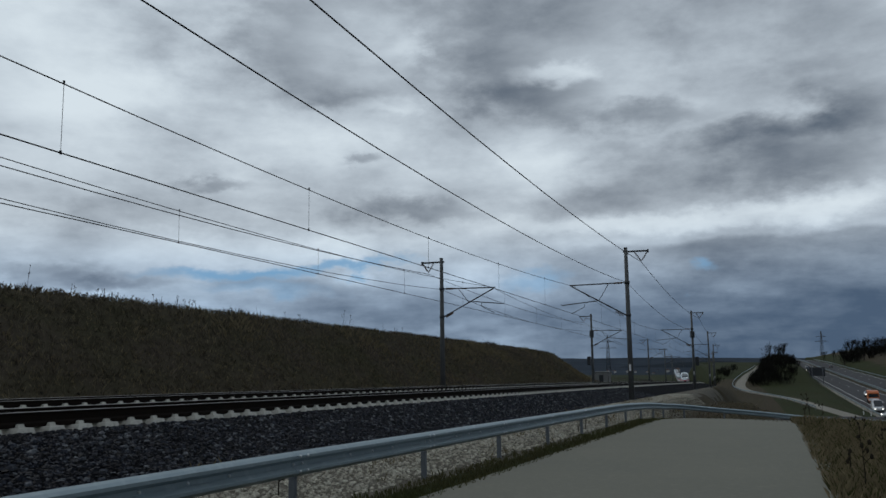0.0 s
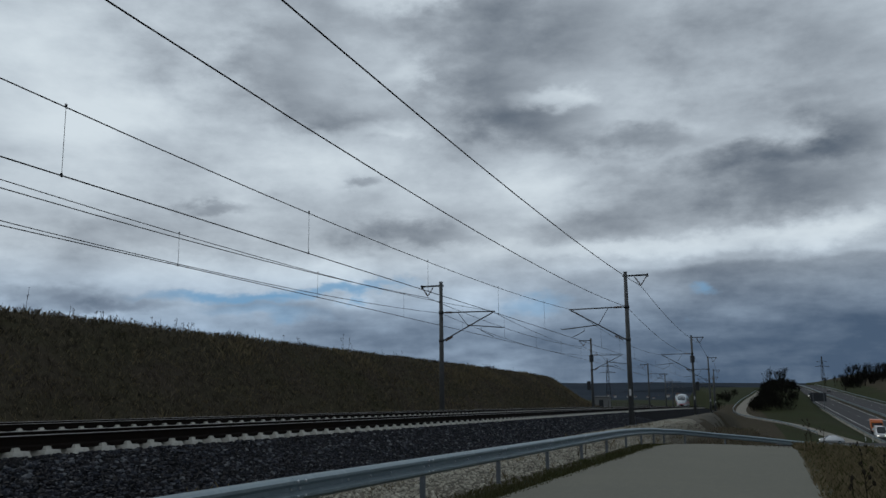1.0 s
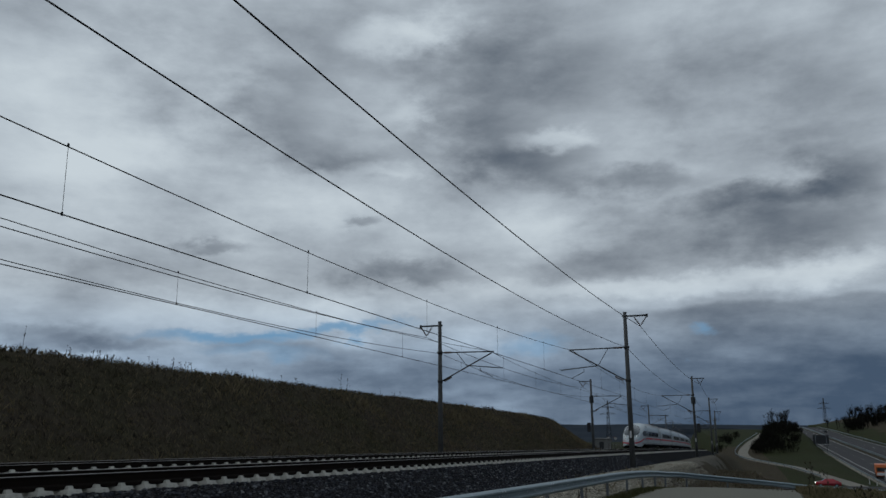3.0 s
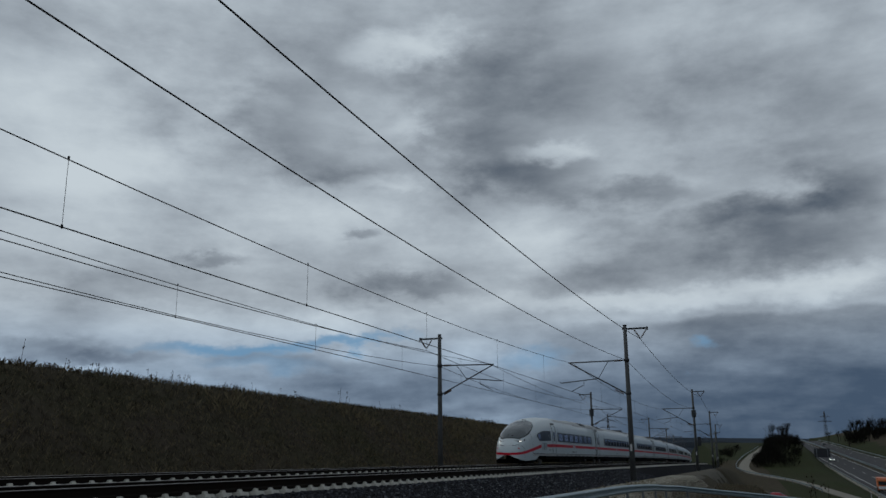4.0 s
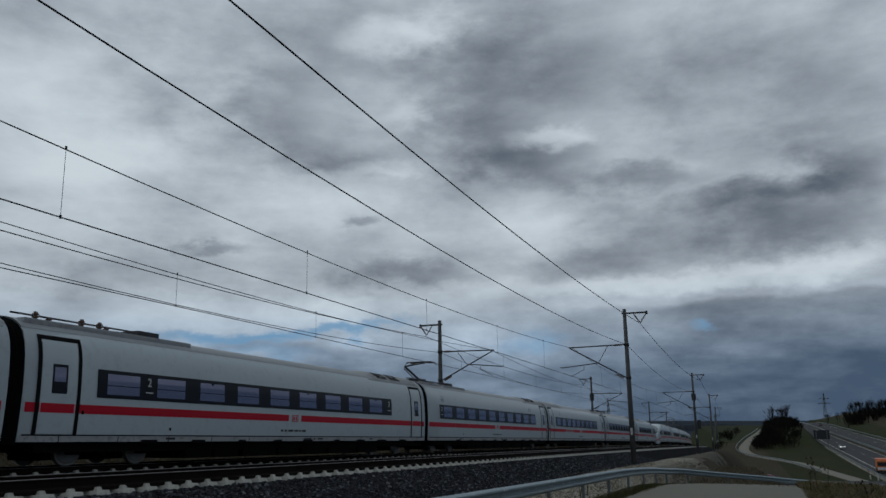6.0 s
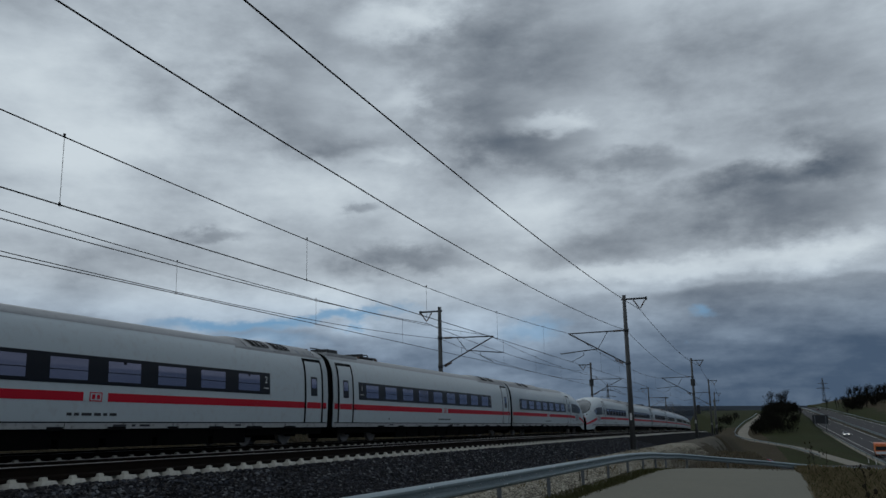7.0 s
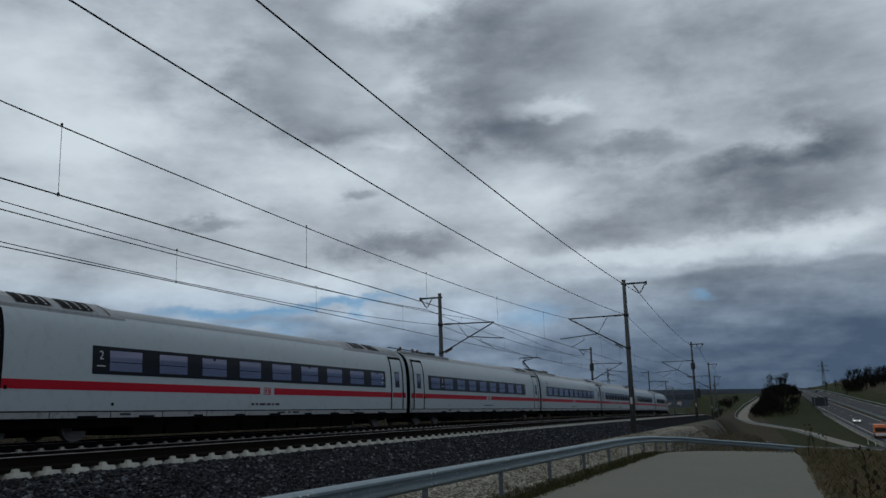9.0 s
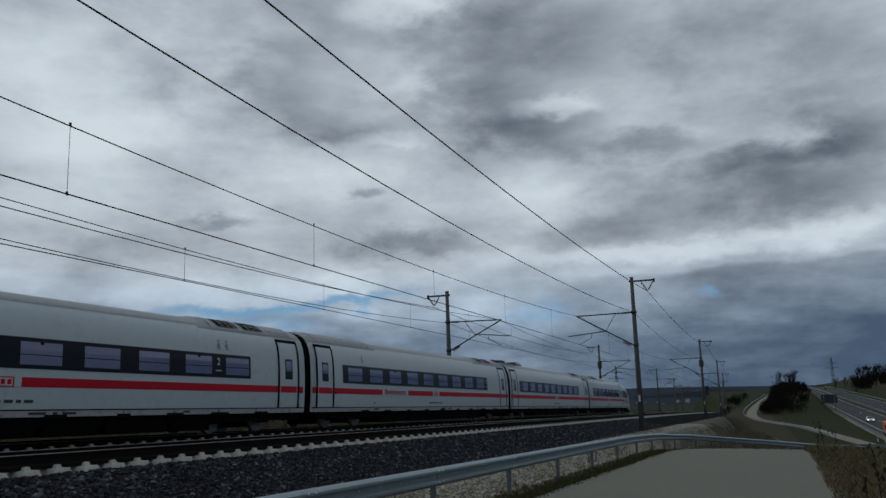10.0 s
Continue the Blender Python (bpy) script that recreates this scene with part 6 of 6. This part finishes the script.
# ---------------------------------------------------------------- road vehicles
def make_car(paint, label, length=4.4, width=1.8, height=1.46, kind="car"):
    car = thing(kind, label, "car" if kind == "car" else "van")
    l = length / 2
    if kind == "car":
        side = [(-l, .35), (-l, .78), (-l * .93, .95), (-l * .55, 1.0), (-l * .22, height), (l * .42, height), (l * .80, 1.02), (l, .92), (l, .35)]
        glass = [(-l * .48, 1.02), (-l * .21, height - .06), (l * .40, height - .06), (l * .72, 1.02)]
    else:
        side = [(-l, .4), (-l, 1.0), (-l * .86, 1.15), (-l * .55, height), (l, height), (l, .4)]
        glass = [(-l * .80, 1.25), (-l * .54, height - .15), (-l * .20, height - .15), (-l * .20, 1.25)]
    bm = bmesh.new()
    lo = [bm.verts.new((-width / 2 * (1 if z < 1.05 else .84), y, z)) for y, z in side]
    hi = [bm.verts.new((width / 2 * (1 if z < 1.05 else .84), y, z)) for y, z in side]
    bm.faces.new(lo)
    bm.faces.new(hi[::-1])
    k = len(side)
    for i in range(k):
        bm.faces.new((lo[i], hi[i], hi[(i + 1) % k], lo[(i + 1) % k]))
    bmesh.ops.bevel(bm, geom=list(bm.edges), offset=.07, segments=2, affect="EDGES")
    put("body", from_bm("body", bm, paint, True), car)
    for sx in (-1, 1):
        x = sx * (width / 2 * .90)
        verts = [(x * (1.02 if z < 1.1 else .95), y, z) for y, z in glass]
        verts += [(vx - sx * .03, vy, vz) for vx, vy, vz in verts]
        n = len(glass)
        faces = [tuple(range(n)), tuple(range(n, 2 * n))[::-1]] + [(i, (i + 1) % n, n + (i + 1) % n, n + i) for i in range(n)]
        put("side_window", mesh_of("side_window", verts, faces, M["car_glass"]), car)
    a, b = (side[3], side[4]) if kind == "car" else (side[2], side[3])
    for (y0, z0), (y1, z1), nm in ((a, b, "windscreen"), ((side[6], side[5], "rear_window") if kind == "car" else (a, b, ""))):
        if not nm:
            continue
        o = -.02 if nm == "windscreen" else .02
        verts = [(sx * width * (.46 if q == 0 else .38), (y0, y1)[q] + o, (z0, z1)[q] + .015) for q in (0, 1) for sx in (-1, 1)]
        put(nm, mesh_of(nm, verts, [(0, 1, 3, 2)], M["car_glass"]), car)
    for sx in (-1, 1):
        for y in (-l * .62, l * .62):
            bm = bmesh.new()
            add_tube(bm, (sx * (width / 2 - .2), y, .32), (sx * (width / 2 + .01), y, .32), .32, .31, 16)
            wheel = put("wheel", from_bm("wheel", bm, M["tyre"]), car)
            bm = bmesh.new()
            add_tube(bm, (sx * (width / 2 + .005), y, .32), (sx * (width / 2 + .02), y, .32), .2, .18, 12)
            put("rim", from_bm("rim", bm, M["zinc"]), wheel)
        put("headlight", box_mesh("headlight", sx * width * .36 - .16, sx * width * .36 + .16, -l - .015, -l + .06, .68, .82, M["lamp_glow"], .02), car)
        put("tail_light", box_mesh("tail_light", sx * width * .40 - .1, sx * width * .40 + .1, l - .06, l + .015, .75, .92, M["car_red"], .02), car)
    return car


def make_truck():
    tr = thing("truck", "orange and white motorway service truck", "truck")
    bm = bmesh.new()
    add_box(bm, -1.2, 1.2, -3.6, -1.6, .6, 2.7, .12)
    put("cab", from_bm("cab", bm, M["car_orange"]), tr)
    put("windscreen", box_mesh("windscreen", -1.05, 1.05, -3.63, -3.58, 1.55, 2.4, M["car_glass"], .01), tr)
    bm = bmesh.new()
    add_box(bm, -1.22, 1.22, -1.5, 3.6, 1.1, 2.9, .05)
    put("load_body", from_bm("load_body", bm, M["car_orange"]), tr)
    put("warning_board", box_mesh("warning_board", -1.1, 1.1, -3.7, -3.62, .75, 1.35, M["car_white"], .02), tr, "white front panel")
    put("light_bar", box_mesh("light_bar", -.9, .9, -2.6, -2.3, 2.7, 2.9, M["car_orange"], .03), tr)
    put("chassis", box_mesh("chassis", -.9, .9, -3.4, 3.5, .5, 1.08, M["underfloor"]), tr)
    for sx in (-1, 1):
        for y in (-2.7, 1.9):
            bm = bmesh.new()
            add_tube(bm, (sx * .9, y, .5), (sx * 1.22, y, .5), .5, .5, 16)
            put("wheel", from_bm("wheel", bm, M["tyre"]), tr)
        put("headlight", box_mesh("headlight", sx * .85 - .18, sx * .85 + .18, -3.66, -3.6, .8, 1.0, M["lamp_glow"], .02), tr)
    return tr


def heading(s, L, z, ds, dl):
    """Pose of a vehicle at a place; its nose (local -y) points along (ds, dl)."""
    p = S(s, L, z)
    d = (T0 * ds + N0 * dl).normalized()
    back = Vector((-d.x, -d.y, 0))
    right = back.cross(Vector((0, 0, 1)))
    return Matrix(((right.x, back.x, 0, p.x), (right.y, back.y, 0, p.y), (0, 0, 1, p.z), (0, 0, 0, 1)))


approaching = make_car(M["car_white"], "white car rolling along the motorway")
service_truck = make_truck()
delivery_van = make_car(M["car_white"], "white delivery van waiting on the motorway", 5.6, 2.0, 2.5, "van")
queued = make_car(M["car_white"], "white car waiting behind the service truck")
white_a = make_car(M["car_white"], "white estate car crossing below the brow", 4.1)
red_b = make_car(M["car_red"], "red hatchback crossing below the brow", 4.2)
white_c = make_car(M["car_white"], "white hatchback crossing below the brow", 4.3)
dark_van = make_car(M["car_dark"], "dark van far up the motorway", 5.2, 2.0, 2.3, "van")
dark_car = make_car(M["car_dark"], "dark car on the opposite carriageway", 4.5)


def motions():
    for ob, behind, reverse in TRAIN:
        walk(ob, [(i * .5, coach_pose(NOSE0 - SPEED * i * .5 + behind, reverse)) for i in range(21)])
    mz = -10.0
    walk(approaching, [(t, heading(s, L, mz, -1, -.02)) for t, s, L in ((0, 330, -10.6), (1.5, 288.6, -11.3), (2, 270, -11.4), (3, 249, -11.7), (4.5, 226, -12.2), (5.5, 209.5, -12.4), (7, 191, -12.8),
                                                                       (8, 181, -13.0), (9, 173, -13.35), (10, 168, -13.6))])
    walk(service_truck, [(t, heading(s, L, mz, -1, .06)) for t, s, L in ((0, 147, -14.2), (.5, 144, -14.0), (1, 138.5, -13.6), (1.6, 136, -13.45), (3, 135.2, -13.4), (10, 135, -13.4))])
    walk(delivery_van, [(t, heading(s, L, mz, -1, 0)) for t, s, L in ((0, 129, -12.9), (1, 127.8, -12.95), (1.6, 127.5, -13.0), (3, 126, -13.6), (4.5, 122, -15.5), (6, 115, -18), (10, 108, -24))])
    walk(queued, [(t, heading(s, L, mz, -1, 0)) for t, s, L in ((0, 163, -15.0), (1, 152, -14.6), (2, 147, -14.5), (10, 146, -14.5))])
    walk(white_a, [(t, heading(s, L, -9.22, 0, 1)) for t, s, L in ((0, 108.6, -12.6), (.5, 108.6, -9.15), (1, 108, -5.65), (1.5, 107.6, -2.1), (2, 107, 1.0), (2.5, 106, 3.2), (4, 105, 4.0), (10, 105, 4.2))])
    walk(red_b, [(t, heading(s, L, -9.22, 0, 1)) for t, s, L in ((0, 109, -30), (1, 109, -18.9), (2, 109, -11.9), (2.5, 109, -8.4), (3, 108.3, -4.9), (3.5, 107.5, -1.4), (4, 106.5, 1.2), (5.5, 106, 2.2), (10, 106, 2.4))])
    walk(white_c, [(t, heading(s, L, -9.22, 0, -1)) for t, s, L in ((0, 102, 4.2), (6, 102.5, 4), (7, 103.5, 2.8), (7.5, 105, .5), (8, 107, -2.8), (8.5, 108.3, -8.1), (9, 108.6, -13.4), (10, 108.6, -24))])
    walk(dark_van, [(t, heading(s, L, mz, -1, -.02)) for t, s, L in ((0, 300, -9.8), (1, 291, -10), (2, 284, -10.2), (10, 270, -10.4))][:4])
    walk(dark_car, [(t, heading(s, L, mz, 1, .03)) for t, s, L in ((0, 340, -19.2), (1, 352, -18.8), (3, 378, -18), (10, 430, -17))])


motions()
